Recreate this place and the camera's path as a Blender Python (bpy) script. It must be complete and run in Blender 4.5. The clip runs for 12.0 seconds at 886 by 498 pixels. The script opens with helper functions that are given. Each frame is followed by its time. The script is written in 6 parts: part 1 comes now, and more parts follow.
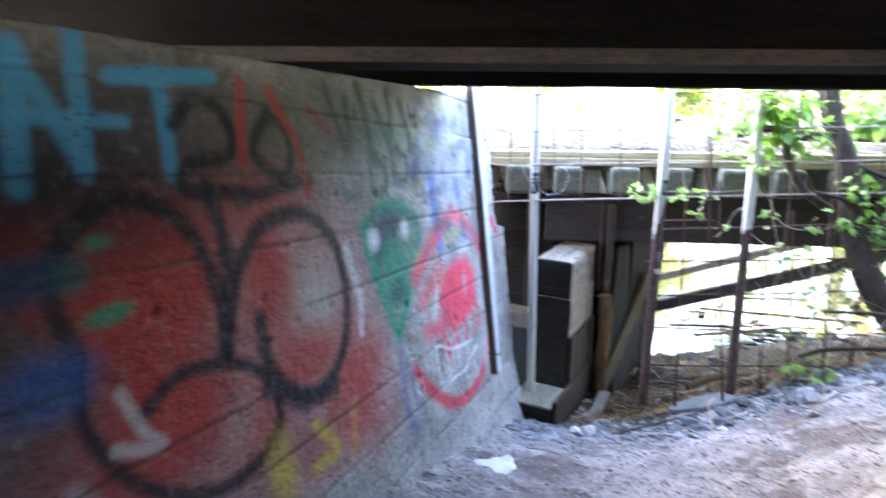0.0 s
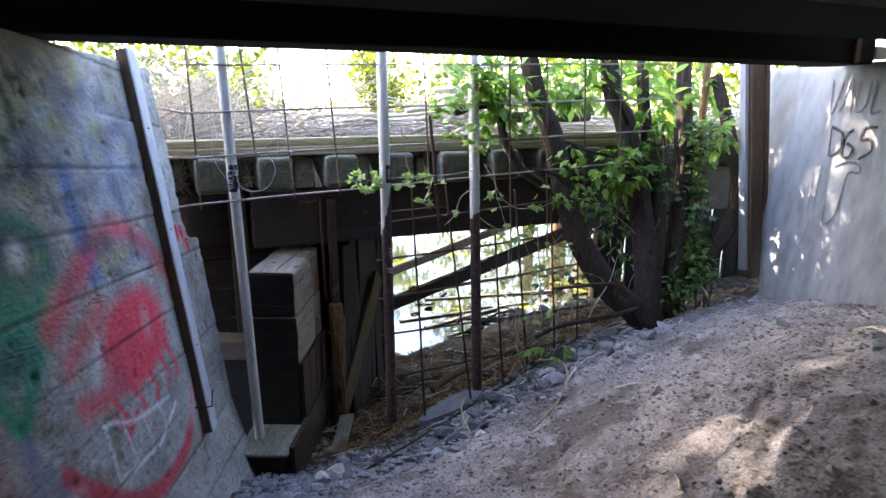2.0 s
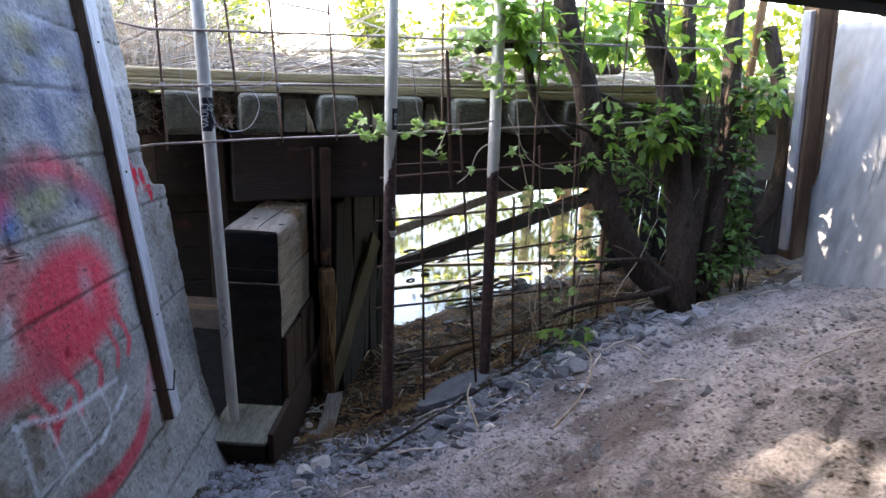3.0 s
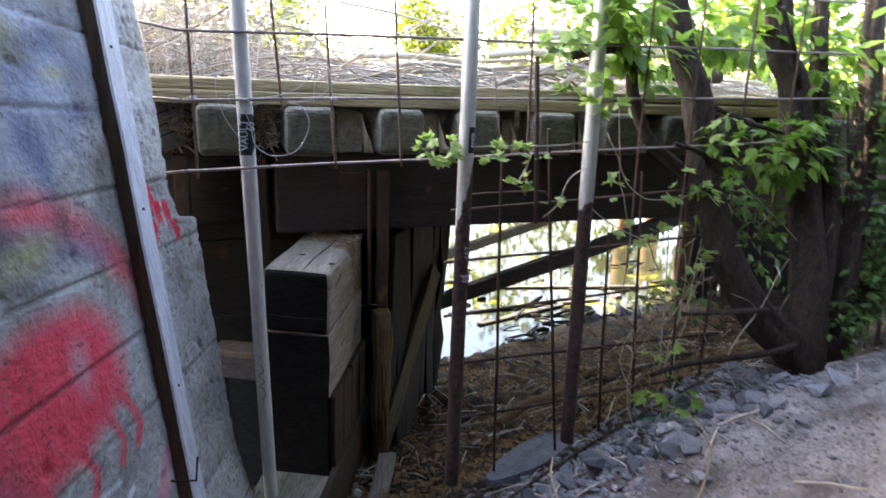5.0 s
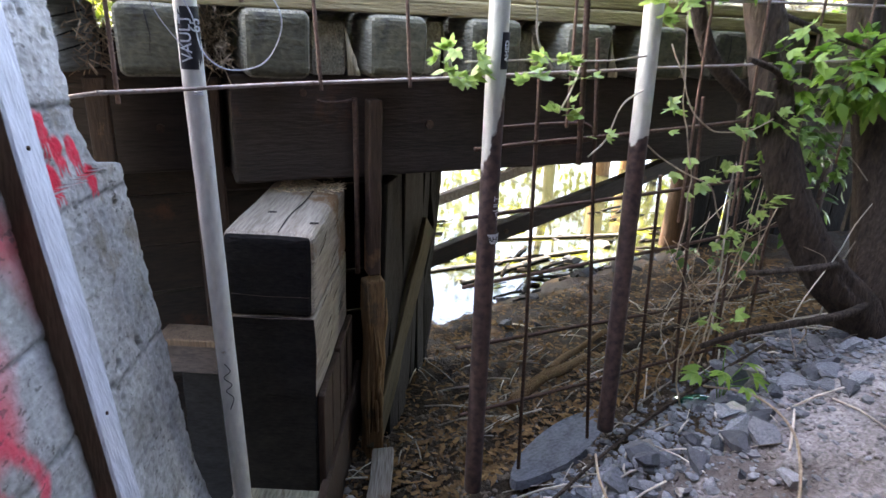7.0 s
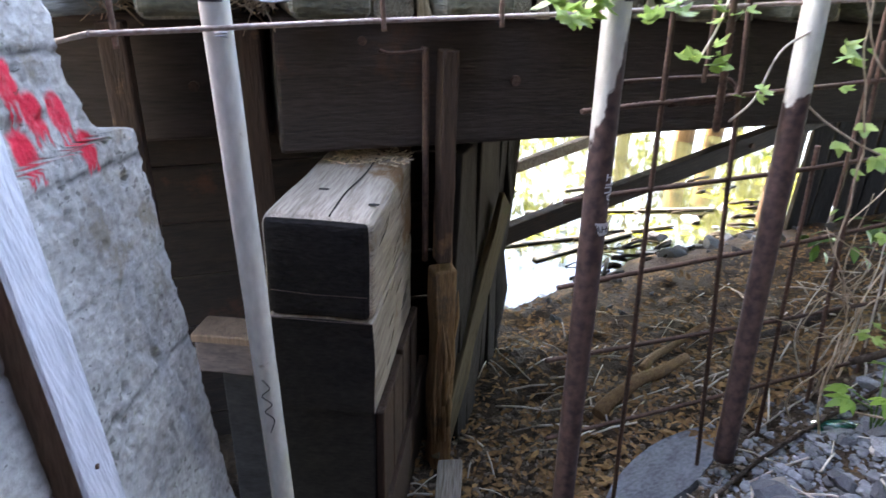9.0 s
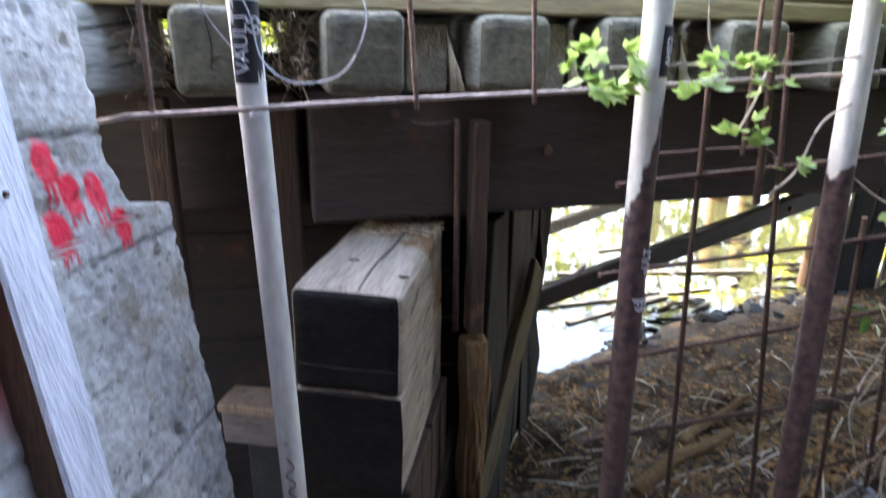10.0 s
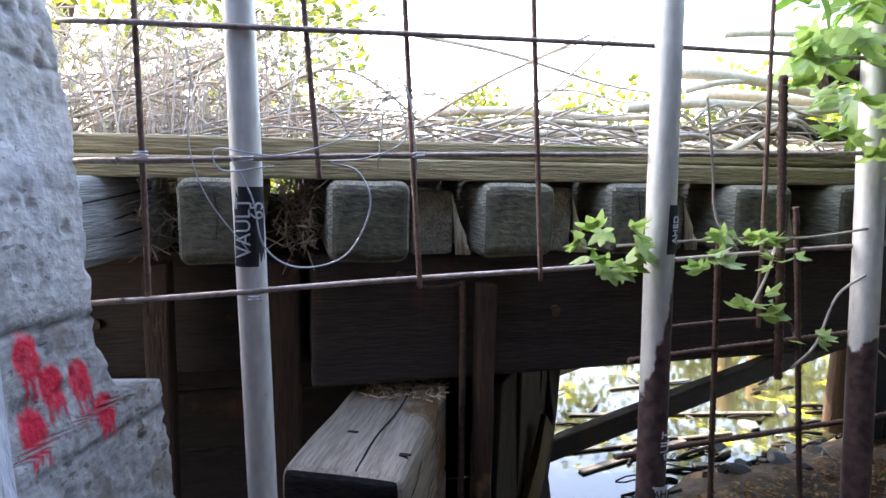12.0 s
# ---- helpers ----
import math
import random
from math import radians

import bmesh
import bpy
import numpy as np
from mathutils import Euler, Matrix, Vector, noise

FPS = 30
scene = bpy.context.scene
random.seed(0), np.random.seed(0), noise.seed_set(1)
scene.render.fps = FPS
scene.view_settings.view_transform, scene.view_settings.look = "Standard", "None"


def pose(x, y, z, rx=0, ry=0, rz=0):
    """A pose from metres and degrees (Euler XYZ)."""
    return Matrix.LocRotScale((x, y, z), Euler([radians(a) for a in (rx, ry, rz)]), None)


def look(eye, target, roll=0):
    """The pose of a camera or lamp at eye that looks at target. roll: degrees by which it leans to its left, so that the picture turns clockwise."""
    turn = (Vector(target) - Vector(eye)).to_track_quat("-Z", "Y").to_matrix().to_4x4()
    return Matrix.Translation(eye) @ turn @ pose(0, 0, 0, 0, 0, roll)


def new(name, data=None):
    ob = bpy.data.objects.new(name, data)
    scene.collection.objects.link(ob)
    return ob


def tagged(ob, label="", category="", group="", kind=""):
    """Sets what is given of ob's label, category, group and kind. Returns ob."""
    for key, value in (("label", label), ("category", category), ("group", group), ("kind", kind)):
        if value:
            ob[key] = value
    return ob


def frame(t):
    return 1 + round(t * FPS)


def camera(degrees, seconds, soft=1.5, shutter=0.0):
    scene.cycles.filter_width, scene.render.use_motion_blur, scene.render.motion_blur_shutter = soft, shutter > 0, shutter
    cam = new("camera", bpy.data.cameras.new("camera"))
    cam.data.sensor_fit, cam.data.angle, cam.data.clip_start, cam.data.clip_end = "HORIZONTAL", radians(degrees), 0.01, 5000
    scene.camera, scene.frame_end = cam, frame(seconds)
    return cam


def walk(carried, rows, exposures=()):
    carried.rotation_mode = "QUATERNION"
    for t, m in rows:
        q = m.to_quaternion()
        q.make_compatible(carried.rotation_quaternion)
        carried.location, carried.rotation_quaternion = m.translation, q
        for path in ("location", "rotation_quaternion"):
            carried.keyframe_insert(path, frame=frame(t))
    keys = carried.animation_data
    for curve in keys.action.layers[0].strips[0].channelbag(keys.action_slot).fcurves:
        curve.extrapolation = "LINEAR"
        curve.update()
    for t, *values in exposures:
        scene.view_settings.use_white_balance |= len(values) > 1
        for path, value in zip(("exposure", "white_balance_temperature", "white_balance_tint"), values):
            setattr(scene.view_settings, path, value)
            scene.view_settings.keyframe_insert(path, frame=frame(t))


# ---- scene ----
cam = camera(71.2, 12.0, shutter=0.5)
PATH = [
    (0, (0.698, -0.752, 1.758), (0.583, 1.187, 1.281), 0.6),
    (0.5, (0.735, -0.614, 1.725), (0.977, 1.294, 1.173), 1.5),
    (1, (0.743, -0.391, 1.692), (1.323, 1.448, 1.161), 1.5),
    (1.5, (0.724, -0.207, 1.653), (1.472, 1.59, 1.192), 0.5),
    (2, (0.802, 0.037, 1.573), (1.57, 1.826, 1.117), 0.0),
    (2.5, (0.917, 0.337, 1.477), (1.703, 2.094, 0.933), 2.3),
    (4.5, (0.913, 1.102, 1.409), (1.7, 2.843, 0.817), 3.2),
    (5, (0.995, 1.232, 1.446), (1.656, 3.033, 0.881), 2.8),
    (5.5, (0.98, 1.33, 1.479), (1.595, 3.152, 0.927), 4.0),
    (6, (0.977, 1.483, 1.408), (1.612, 3.29, 0.832), 3.5),
    (6.5, (0.973, 1.716, 1.322), (1.767, 3.427, 0.658), 2.6),
    (8.5, (1.133, 2.286, 1.164), (1.888, 3.968, 0.388), 3.2),
    (9, (1.103, 2.354, 1.156), (1.704, 4.074, 0.331), 1.8),
    (9.5, (1.104, 2.375, 1.142), (1.668, 4.081, 0.263), 1.9),
    (10, (1.116, 2.399, 1.187), (1.638, 4.213, 0.527), 1.0),
    (10.5, (1.117, 2.417, 1.235), (1.608, 4.292, 0.744), 0.8),
    (11, (1.122, 2.445, 1.26), (1.612, 4.348, 0.887), 1.4),
    (11.5, (1.134, 2.462, 1.278), (1.628, 4.376, 0.97), 1.4),
    (12, (1.144, 2.476, 1.291), (1.661, 4.388, 1.017), 1.1),
]
walk(cam, [(t, look(eye, target, roll)) for t, eye, target, roll in PATH], 
     [(0.0, 5.75, 6700, 15), (0.6, 5.1, 6800, 16), (1.5, 4.2, 6900, 17), (2.5, 4.0, 7200, 18), (4.5, 4.05, 7600, 18), (6.5, 4.5, 8100, 18),
      (8.5, 5.05, 8000, 18), (9.5, 5.0, 7900, 18), (10.5, 4.9, 7600, 18), (12.0, 4.0, 7500, 19)])

# ---------------------------------------------------------------- light
SUN_EL, SUN_AZ = 40.0, -32.0          # height, and bearing of the sun from +y towards +x
world = bpy.data.worlds.new("world")
scene.world = world
world.use_nodes = True
wn = world.node_tree
sky = wn.nodes.new("ShaderNodeTexSky")
sky.sky_type, sky.sun_disc = "NISHITA", False
sky.sun_elevation, sky.sun_rotation = radians(SUN_EL), radians(SUN_AZ)
wn.links.new(sky.outputs[0], wn.nodes["Background"].inputs[0])
wn.nodes["Background"].inputs[1].default_value = 0.15
sun = new("sun", bpy.data.lights.new("sun", "SUN"))
sun.data.energy, sun.data.angle, sun.data.color = 3.2, radians(0.6), (1.0, 0.93, 0.82)
a, e = radians(SUN_AZ), radians(SUN_EL)
sun.matrix_world = look((math.sin(a) * math.cos(e) * 30, math.cos(a) * math.cos(e) * 30, math.sin(e) * 30), (0, 0, 0))

# ---------------------------------------------------------------- materials


def surface(name, dark, light, scale=6.0, rough=0.85, bump=0.3, stretch=(1, 1, 1), fine=60.0, spots=None, spot_scale=3.0,
            spot_size=0.55, metal=0.0, vary=0.0, bump_scale=0.02, gloss_spread=0.1):
    """Two-scale mottled surface with relief; spots: a third colour in patches; vary: change from object to object."""
    m = bpy.data.materials.new(name)
    m.use_nodes = True
    nt = m.node_tree
    n, l = nt.nodes, nt.links
    b = n["Principled BSDF"]
    tc = n.new("ShaderNodeTexCoord")
    mp = n.new("ShaderNodeMapping")
    mp.inputs["Scale"].default_value = stretch
    l.new(tc.outputs["Object"], mp.inputs[0])
    big = n.new("ShaderNodeTexNoise")
    big.inputs["Scale"].default_value, big.inputs["Detail"].default_value, big.inputs["Roughness"].default_value = scale, 6, 0.65
    l.new(mp.outputs[0], big.inputs["Vector"])
    small = n.new("ShaderNodeTexNoise")
    small.inputs["Scale"].default_value, small.inputs["Detail"].default_value = fine, 4
    l.new(mp.outputs[0], small.inputs["Vector"])
    ramp = n.new("ShaderNodeValToRGB")
    ramp.color_ramp.elements[0].position, ramp.color_ramp.elements[1].position = 0.32, 0.68
    ramp.color_ramp.elements[0].color, ramp.color_ramp.elements[1].color = (*dark, 1), (*light, 1)
    mixf = n.new("ShaderNodeMath")
    mixf.operation = "MULTIPLY_ADD"
    mixf.inputs[1].default_value = 0.45
    l.new(small.outputs[0], mixf.inputs[0])
    half = n.new("ShaderNodeMath")
    half.operation = "MULTIPLY"
    half.inputs[1].default_value = 0.55
    l.new(big.outputs[0], half.inputs[0])
    l.new(half.outputs[0], mixf.inputs[2])
    l.new(mixf.outputs[0], ramp.inputs[0])
    colour = ramp.outputs[0]
    if spots:
        sp = n.new("ShaderNodeTexNoise")
        sp.inputs["Scale"].default_value, sp.inputs["Detail"].default_value, sp.inputs["Roughness"].default_value = spot_scale, 7, 0.7
        l.new(tc.outputs["Object"], sp.inputs["Vector"])
        edge = n.new("ShaderNodeMapRange")
        edge.inputs["From Min"].default_value, edge.inputs["From Max"].default_value = spot_size, spot_size + 0.08
        l.new(sp.outputs[0], edge.inputs[0])
        mx = n.new("ShaderNodeMix")
        mx.data_type = "RGBA"
        mx.inputs[7].default_value = (*spots, 1)
        l.new(edge.outputs[0], mx.inputs[0])
        l.new(colour, mx.inputs[6])
        colour = mx.outputs[2]
    if vary:
        info = n.new("ShaderNodeObjectInfo")
        rng = n.new("ShaderNodeMapRange")
        rng.inputs["To Min"].default_value, rng.inputs["To Max"].default_value = 1 - vary, 1 + vary
        l.new(info.outputs["Random"], rng.inputs[0])
        geo = n.new("ShaderNodeNewGeometry")
        rng2 = n.new("ShaderNodeMapRange")
        rng2.inputs["To Min"].default_value, rng2.inputs["To Max"].default_value = 1 - vary, 1 + vary
        l.new(geo.outputs["Random Per Island"], rng2.inputs[0])
        mul = n.new("ShaderNodeMath")
        mul.operation = "MULTIPLY"
        l.new(rng.outputs[0], mul.inputs[0])
        l.new(rng2.outputs[0], mul.inputs[1])
        hsv = n.new("ShaderNodeHueSaturation")
        l.new(mul.outputs[0], hsv.inputs["Value"])
        l.new(colour, hsv.inputs["Color"])
        colour = hsv.outputs[0]
    l.new(colour, b.inputs["Base Color"])
    rr = n.new("ShaderNodeMapRange")
    rr.inputs["To Min"].default_value, rr.inputs["To Max"].default_value = max(0.02, rough - gloss_spread), min(1, rough + gloss_spread)
    l.new(big.outputs[0], rr.inputs[0])
    l.new(rr.outputs[0], b.inputs["Roughness"])
    b.inputs["Metallic"].default_value = metal
    b.inputs["Specular IOR Level"].default_value = 0.3
    bp = n.new("ShaderNodeBump")
    bp.inputs["Strength"].default_value, bp.inputs["Distance"].default_value = bump, bump_scale
    l.new(mixf.outputs[0], bp.inputs["Height"])
    l.new(bp.outputs[0], b.inputs["Normal"])
    return m


def leafy(name, dark, light, through_light=0.45):
    m = bpy.data.materials.new(name)
    m.use_nodes = True
    n, l = m.node_tree.nodes, m.node_tree.links
    b = n["Principled BSDF"]
    geo = n.new("ShaderNodeNewGeometry")
    ramp = n.new("ShaderNodeValToRGB")
    ramp.color_ramp.elements[0].color, ramp.color_ramp.elements[1].color = (*dark, 1), (*light, 1)
    l.new(geo.outputs["Random Per Island"], ramp.inputs[0])
    l.new(ramp.outputs[0], b.inputs["Base Color"])
    b.inputs["Roughness"].default_value = 0.38
    tr = n.new("ShaderNodeBsdfTranslucent")
    l.new(ramp.outputs[0], tr.inputs[0])
    mx = n.new("ShaderNodeMixShader")
    mx.inputs[0].default_value = through_light
    l.new(b.outputs[0], mx.inputs[1])
    l.new(tr.outputs[0], mx.inputs[2])
    l.new(mx.outputs[0], n["Material Output"].inputs[0])
    return m


CONCRETE_B = surface("grey_concrete", (0.14, 0.145, 0.152), (0.33, 0.34, 0.355), 1.6, 0.9, 0.12, (1.4, 1.4, 0.6), 9, (0.24, 0.225, 0.21), 1.8, 0.6)
DIRT = surface("trodden_dirt", (0.075, 0.068, 0.066), (0.42, 0.385, 0.38), 5.0, 0.95, 1.0, (1, 1, 1), 70, (0.12, 0.1, 0.092), 1.3, 0.5, bump_scale=0.03)
MULCH = surface("leafy_brown_soil", (0.013, 0.009, 0.006), (0.08, 0.052, 0.031), 5.0, 0.9, 1.0, (1, 1, 1), 55, (0.16, 0.09, 0.038), 5.0, 0.57, bump_scale=0.04)
STONE = surface("grey_stone", (0.055, 0.06, 0.068), (0.31, 0.315, 0.335), 9, 0.85, 0.5, vary=0.3)
GRIT = surface("grey_brown_grit", (0.16, 0.145, 0.145), (0.42, 0.39, 0.39), 12, 0.9, 0.4, vary=0.35)
SLATE = surface("dark_wet_slate", (0.035, 0.038, 0.045), (0.13, 0.135, 0.15), 9, 0.6, 0.5, vary=0.3)
PEBBLE = surface("pale_pebble", (0.28, 0.25, 0.22), (0.55, 0.5, 0.45), 12, 0.85, 0.4, vary=0.35)
# near-black so deck and girders look unlit; the shade is in the colour
SHADE_TIMBER = surface("shade_black_timber", (0.004, 0.0036, 0.0036), (0.015, 0.012, 0.011), 4, 0.85, 0.5, (0.4, 6, 6), 30)
CREOSOTE = surface("creosoted_timber", (0.012, 0.009, 0.0075), (0.052, 0.036, 0.029), 4, 0.75, 0.6, (0.5, 5, 5), 26, (0.06, 0.03, 0.018), 2.5, 0.6)
# planks and boards under the trestle: near-black holds their shade, with rust and wet
BULK = surface("shaded_rust_stained_plank", (0.006, 0.0045, 0.004), (0.026, 0.016, 0.012), 4, 0.9, 0.6, (0.6, 4, 4), 26, (0.055, 0.02, 0.011), 2.2, 0.58)
DARK_BOARD = surface("shade_dark_wet_board", (0.004, 0.0035, 0.003), (0.02, 0.014, 0.01), 4, 0.85, 0.7, (5, 5, 0.5), 26, (0.06, 0.04, 0.02), 2.0, 0.64, vary=0.35)
MOSSY_BOARD = surface("mossy_tan_board", (0.025, 0.019, 0.01), (0.11, 0.08, 0.04), 5, 0.85, 0.7, (6, 6, 0.6), 28, (0.05, 0.055, 0.02), 3.0, 0.56)
DUSTY = surface("dusty_brown_timber", (0.035, 0.028, 0.026), (0.12, 0.09, 0.083), 5, 0.9, 0.4, (1, 4, 4), 30)
CREOSOTE_Z = surface("creosoted_post", (0.018, 0.011, 0.008), (0.068, 0.038, 0.024), 4, 0.8, 0.6, (5, 5, 0.5), 26, (0.16, 0.085, 0.04), 2.5, 0.6)
# near-black timber colour that holds the shade of unlit ends and cracks
BLOCK_END = surface("shade_dark_end_grain", (0.009, 0.0085, 0.0085), (0.027, 0.025, 0.024), 6, 0.9, 0.5, (1, 1, 3), 40, (0.035, 0.03, 0.027), 3.0, 0.62)
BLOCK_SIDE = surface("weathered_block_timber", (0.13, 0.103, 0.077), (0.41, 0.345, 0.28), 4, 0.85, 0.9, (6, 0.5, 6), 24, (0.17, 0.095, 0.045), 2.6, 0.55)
TIE = surface("weathered_tie", (0.07, 0.063, 0.045), (0.34, 0.315, 0.235), 4, 0.85, 1.0, (5, 0.8, 5), 26, (0.16, 0.15, 0.06), 3.5, 0.58, vary=0.25)
TIE_END = surface("dark_tie_end_grain", (0.035, 0.033, 0.022), (0.16, 0.15, 0.1), 5, 0.9, 1.0, (1, 1, 2), 34, (0.05, 0.047, 0.04), 2.6, 0.5, vary=0.25)
DRIFT = surface("wet_grey_drift_plank", (0.02, 0.02, 0.019), (0.12, 0.115, 0.1), 4, 0.55, 0.8, (0.6, 6, 6), 26)
GREY_TIE = surface("silvered_tie", (0.14, 0.145, 0.13), (0.42, 0.43, 0.4), 4, 0.85, 1.0, (7, 0.5, 7), 26, (0.12, 0.13, 0.06), 3.0, 0.62)
PALE_WOOD = surface("sunlit_gap_wood", (0.3, 0.26, 0.16), (0.7, 0.64, 0.46), 10, 0.85, 0.6, (6, 6, 0.6), 30, vary=0.25)
SILL = surface("mossy_guard_timber", (0.13, 0.098, 0.05), (0.46, 0.37, 0.21), 4, 0.85, 1.0, (0.5, 6, 6), 26, (0.16, 0.16, 0.06), 2.0, 0.56)
GREY_BOARD = surface("bleached_board", (0.33, 0.33, 0.355), (0.6, 0.605, 0.64), 4, 0.85, 0.5, (6, 6, 0.5), 24, (0.3, 0.28, 0.28), 3, 0.66)
BROWN_BOARD = surface("brown_board", (0.07, 0.045, 0.03), (0.2, 0.13, 0.085), 4, 0.85, 0.5, (6, 6, 0.5), 24)
RUST = surface("rusty_rebar", (0.035, 0.02, 0.015), (0.125, 0.072, 0.052), 18, 0.75, 0.4, fine=90, metal=0.15, vary=0.15)
BROWN_RUST = surface("brown_rusted_bar", (0.08, 0.045, 0.032), (0.24, 0.15, 0.11), 18, 0.7, 0.3, fine=90, metal=0.15, vary=0.15)
LIT_RUST = surface("lit_rust_bar", (0.2, 0.13, 0.1), (0.45, 0.38, 0.34), 18, 0.55, 0.3, fine=90, metal=0.3, vary=0.15)
BARE_PIPE = surface("bare_pipe", (0.46, 0.445, 0.4), (0.7, 0.68, 0.62), 10, 0.5, 0.1, (1, 1, 0.4), 60, (0.25, 0.2, 0.15), 9.0, 0.64, metal=0.15)


def two_tone_pipe(name, neck, tilt, centre):
    """Bare metal above a ragged neck, brown rust below; tilt: how much lower the bare metal reaches on one side."""
    m = surface(name, (0.44, 0.42, 0.36), (0.68, 0.66, 0.58), 10, 0.5, 0.1, (1, 1, 0.4), 60, (0.2, 0.17, 0.14), 9.0, 0.66, metal=0.3)
    n, l = m.node_tree.nodes, m.node_tree.links
    b = n["Principled BSDF"]
    bare = b.inputs["Base Color"].links[0].from_socket
    tc = n.new("ShaderNodeTexCoord")
    xyz = n.new("ShaderNodeSeparateXYZ")
    l.new(tc.outputs["Object"], xyz.inputs[0])
    off = n.new("ShaderNodeMath")
    off.operation = "SUBTRACT"
    off.inputs[1].default_value = centre
    l.new(xyz.outputs[0], off.inputs[0])
    slant = n.new("ShaderNodeMath")
    slant.operation = "MULTIPLY_ADD"
    slant.inputs[1].default_value = -tilt
    l.new(off.outputs[0], slant.inputs[0])
    l.new(xyz.outputs[2], slant.inputs[2])
    rag = n.new("ShaderNodeTexNoise")
    rag.inputs["Scale"].default_value, rag.inputs["Detail"].default_value = 30, 6
    l.new(tc.outputs["Object"], rag.inputs["Vector"])
    add = n.new("ShaderNodeMath")
    add.operation = "MULTIPLY_ADD"
    add.inputs[1].default_value = 0.16
    l.new(rag.outputs[0], add.inputs[0])
    l.new(slant.outputs[0], add.inputs[2])
    edge = n.new("ShaderNodeMapRange")
    edge.inputs["From Min"].default_value, edge.inputs["From Max"].default_value = neck + 0.09, neck + 0.07
    l.new(add.outputs[0], edge.inputs[0])
    rust = n.new("ShaderNodeTexNoise")
    rust.inputs["Scale"].default_value, rust.inputs["Detail"].default_value = 40, 6
    l.new(tc.outputs["Object"], rust.inputs["Vector"])
    ramp = n.new("ShaderNodeValToRGB")
    ramp.color_ramp.elements[0].position, ramp.color_ramp.elements[1].position = 0.35, 0.7
    ramp.color_ramp.elements[0].color, ramp.color_ramp.elements[1].color = (0.05, 0.033, 0.032, 1), (0.13, 0.08, 0.068, 1)
    l.new(rust.outputs[0], ramp.inputs[0])
    mx = n.new("ShaderNodeMix")
    mx.data_type = "RGBA"
    l.new(edge.outputs[0], mx.inputs[0])
    l.new(bare, mx.inputs[6])
    l.new(ramp.outputs[0], mx.inputs[7])
    l.new(mx.outputs[2], b.inputs["Base Color"])
    return m


BARK = surface("ridged_bark", (0.014, 0.01, 0.008), (0.1, 0.071, 0.053), 9, 0.95, 1.0, (4, 4, 0.8), 30, bump_scale=0.03)
TWIG = surface("dry_twig", (0.4, 0.33, 0.26), (0.72, 0.64, 0.55), 20, 0.8, 0.2, vary=0.4)
DRY_WEED = surface("brown_dry_weed", (0.25, 0.18, 0.12), (0.55, 0.43, 0.31), 20, 0.85, 0.2, vary=0.4)
REED = surface("bleached_cane", (0.45, 0.37, 0.26), (0.72, 0.64, 0.5), 14, 0.7, 0.2, vary=0.2)
LEAF = leafy("young_leaf", (0.08, 0.18, 0.02), (0.32, 0.5, 0.09), 0.6)
VINE_LEAF = leafy("pale_vine_leaf", (0.16, 0.28, 0.05), (0.46, 0.6, 0.19), 0.5)
IVY = leafy("ivy_leaf", (0.05, 0.11, 0.025), (0.14, 0.27, 0.06), 0.4)
FAR_LEAF = leafy("far_leaf", (0.065, 0.095, 0.007), (0.18, 0.21, 0.018), 0.5)

for near_black in (SHADE_TIMBER, BLOCK_END):
    near_black.node_tree.nodes["Principled BSDF"].inputs["Specular IOR Level"].default_value = 0.08

# ---------------------------------------------------------------- mesh tools


def finish(bm, smooth=False):
    bmesh.ops.recalc_face_normals(bm, faces=bm.faces)
    for f in bm.faces:
        f.smooth = smooth
    return bm


def mesh_from(name, bm, material):
    me = bpy.data.meshes.new(name)
    bm.to_mesh(me)
    bm.free()
    for m in (material if isinstance(material, (list, tuple)) else [material]):
        me.materials.append(m)
    return me


def part(name, bm, material, parent=None, label="", at=None):
    ob = new(name, mesh_from(name, bm, material))
    if at is not None:
        ob.matrix_basis = at
    if parent is not None:
        ob.parent = parent
    if label:
        tagged(ob, label)
    return ob


def thing(name, label, category, group="", kind="", at=None):
    ob = new(name)
    ob.empty_display_size = 0.1
    if at is not None:
        ob.matrix_basis = at
    return tagged(ob, label, category, group, kind)


def box(x0, x1, y0, y1, z0, z1, bevel=0.008, segs=2, cuts=0, rough=0.0, seed=0.0):
    """A block with worn edges; cuts and rough make its faces uneven."""
    bm = bmesh.new()
    bmesh.ops.create_cube(bm, size=1)
    for v in bm.verts:
        v.co = Vector((x0 + (v.co.x + 0.5) * (x1 - x0), y0 + (v.co.y + 0.5) * (y1 - y0), z0 + (v.co.z + 0.5) * (z1 - z0)))
    if bevel:
        bmesh.ops.bevel(bm, geom=bm.edges[:], offset=bevel, segments=segs, profile=0.5, affect="EDGES")
    if cuts:
        long = [e for e in bm.edges if e.calc_length() > 3 * bevel + 0.02]
        bmesh.ops.subdivide_edges(bm, edges=long, cuts=cuts, use_grid_fill=True)
    if rough:
        for v in bm.verts:
            v.co += noise.noise_vector(v.co * 6 + Vector((seed, seed * 2, 0))) * rough
    return finish(bm)


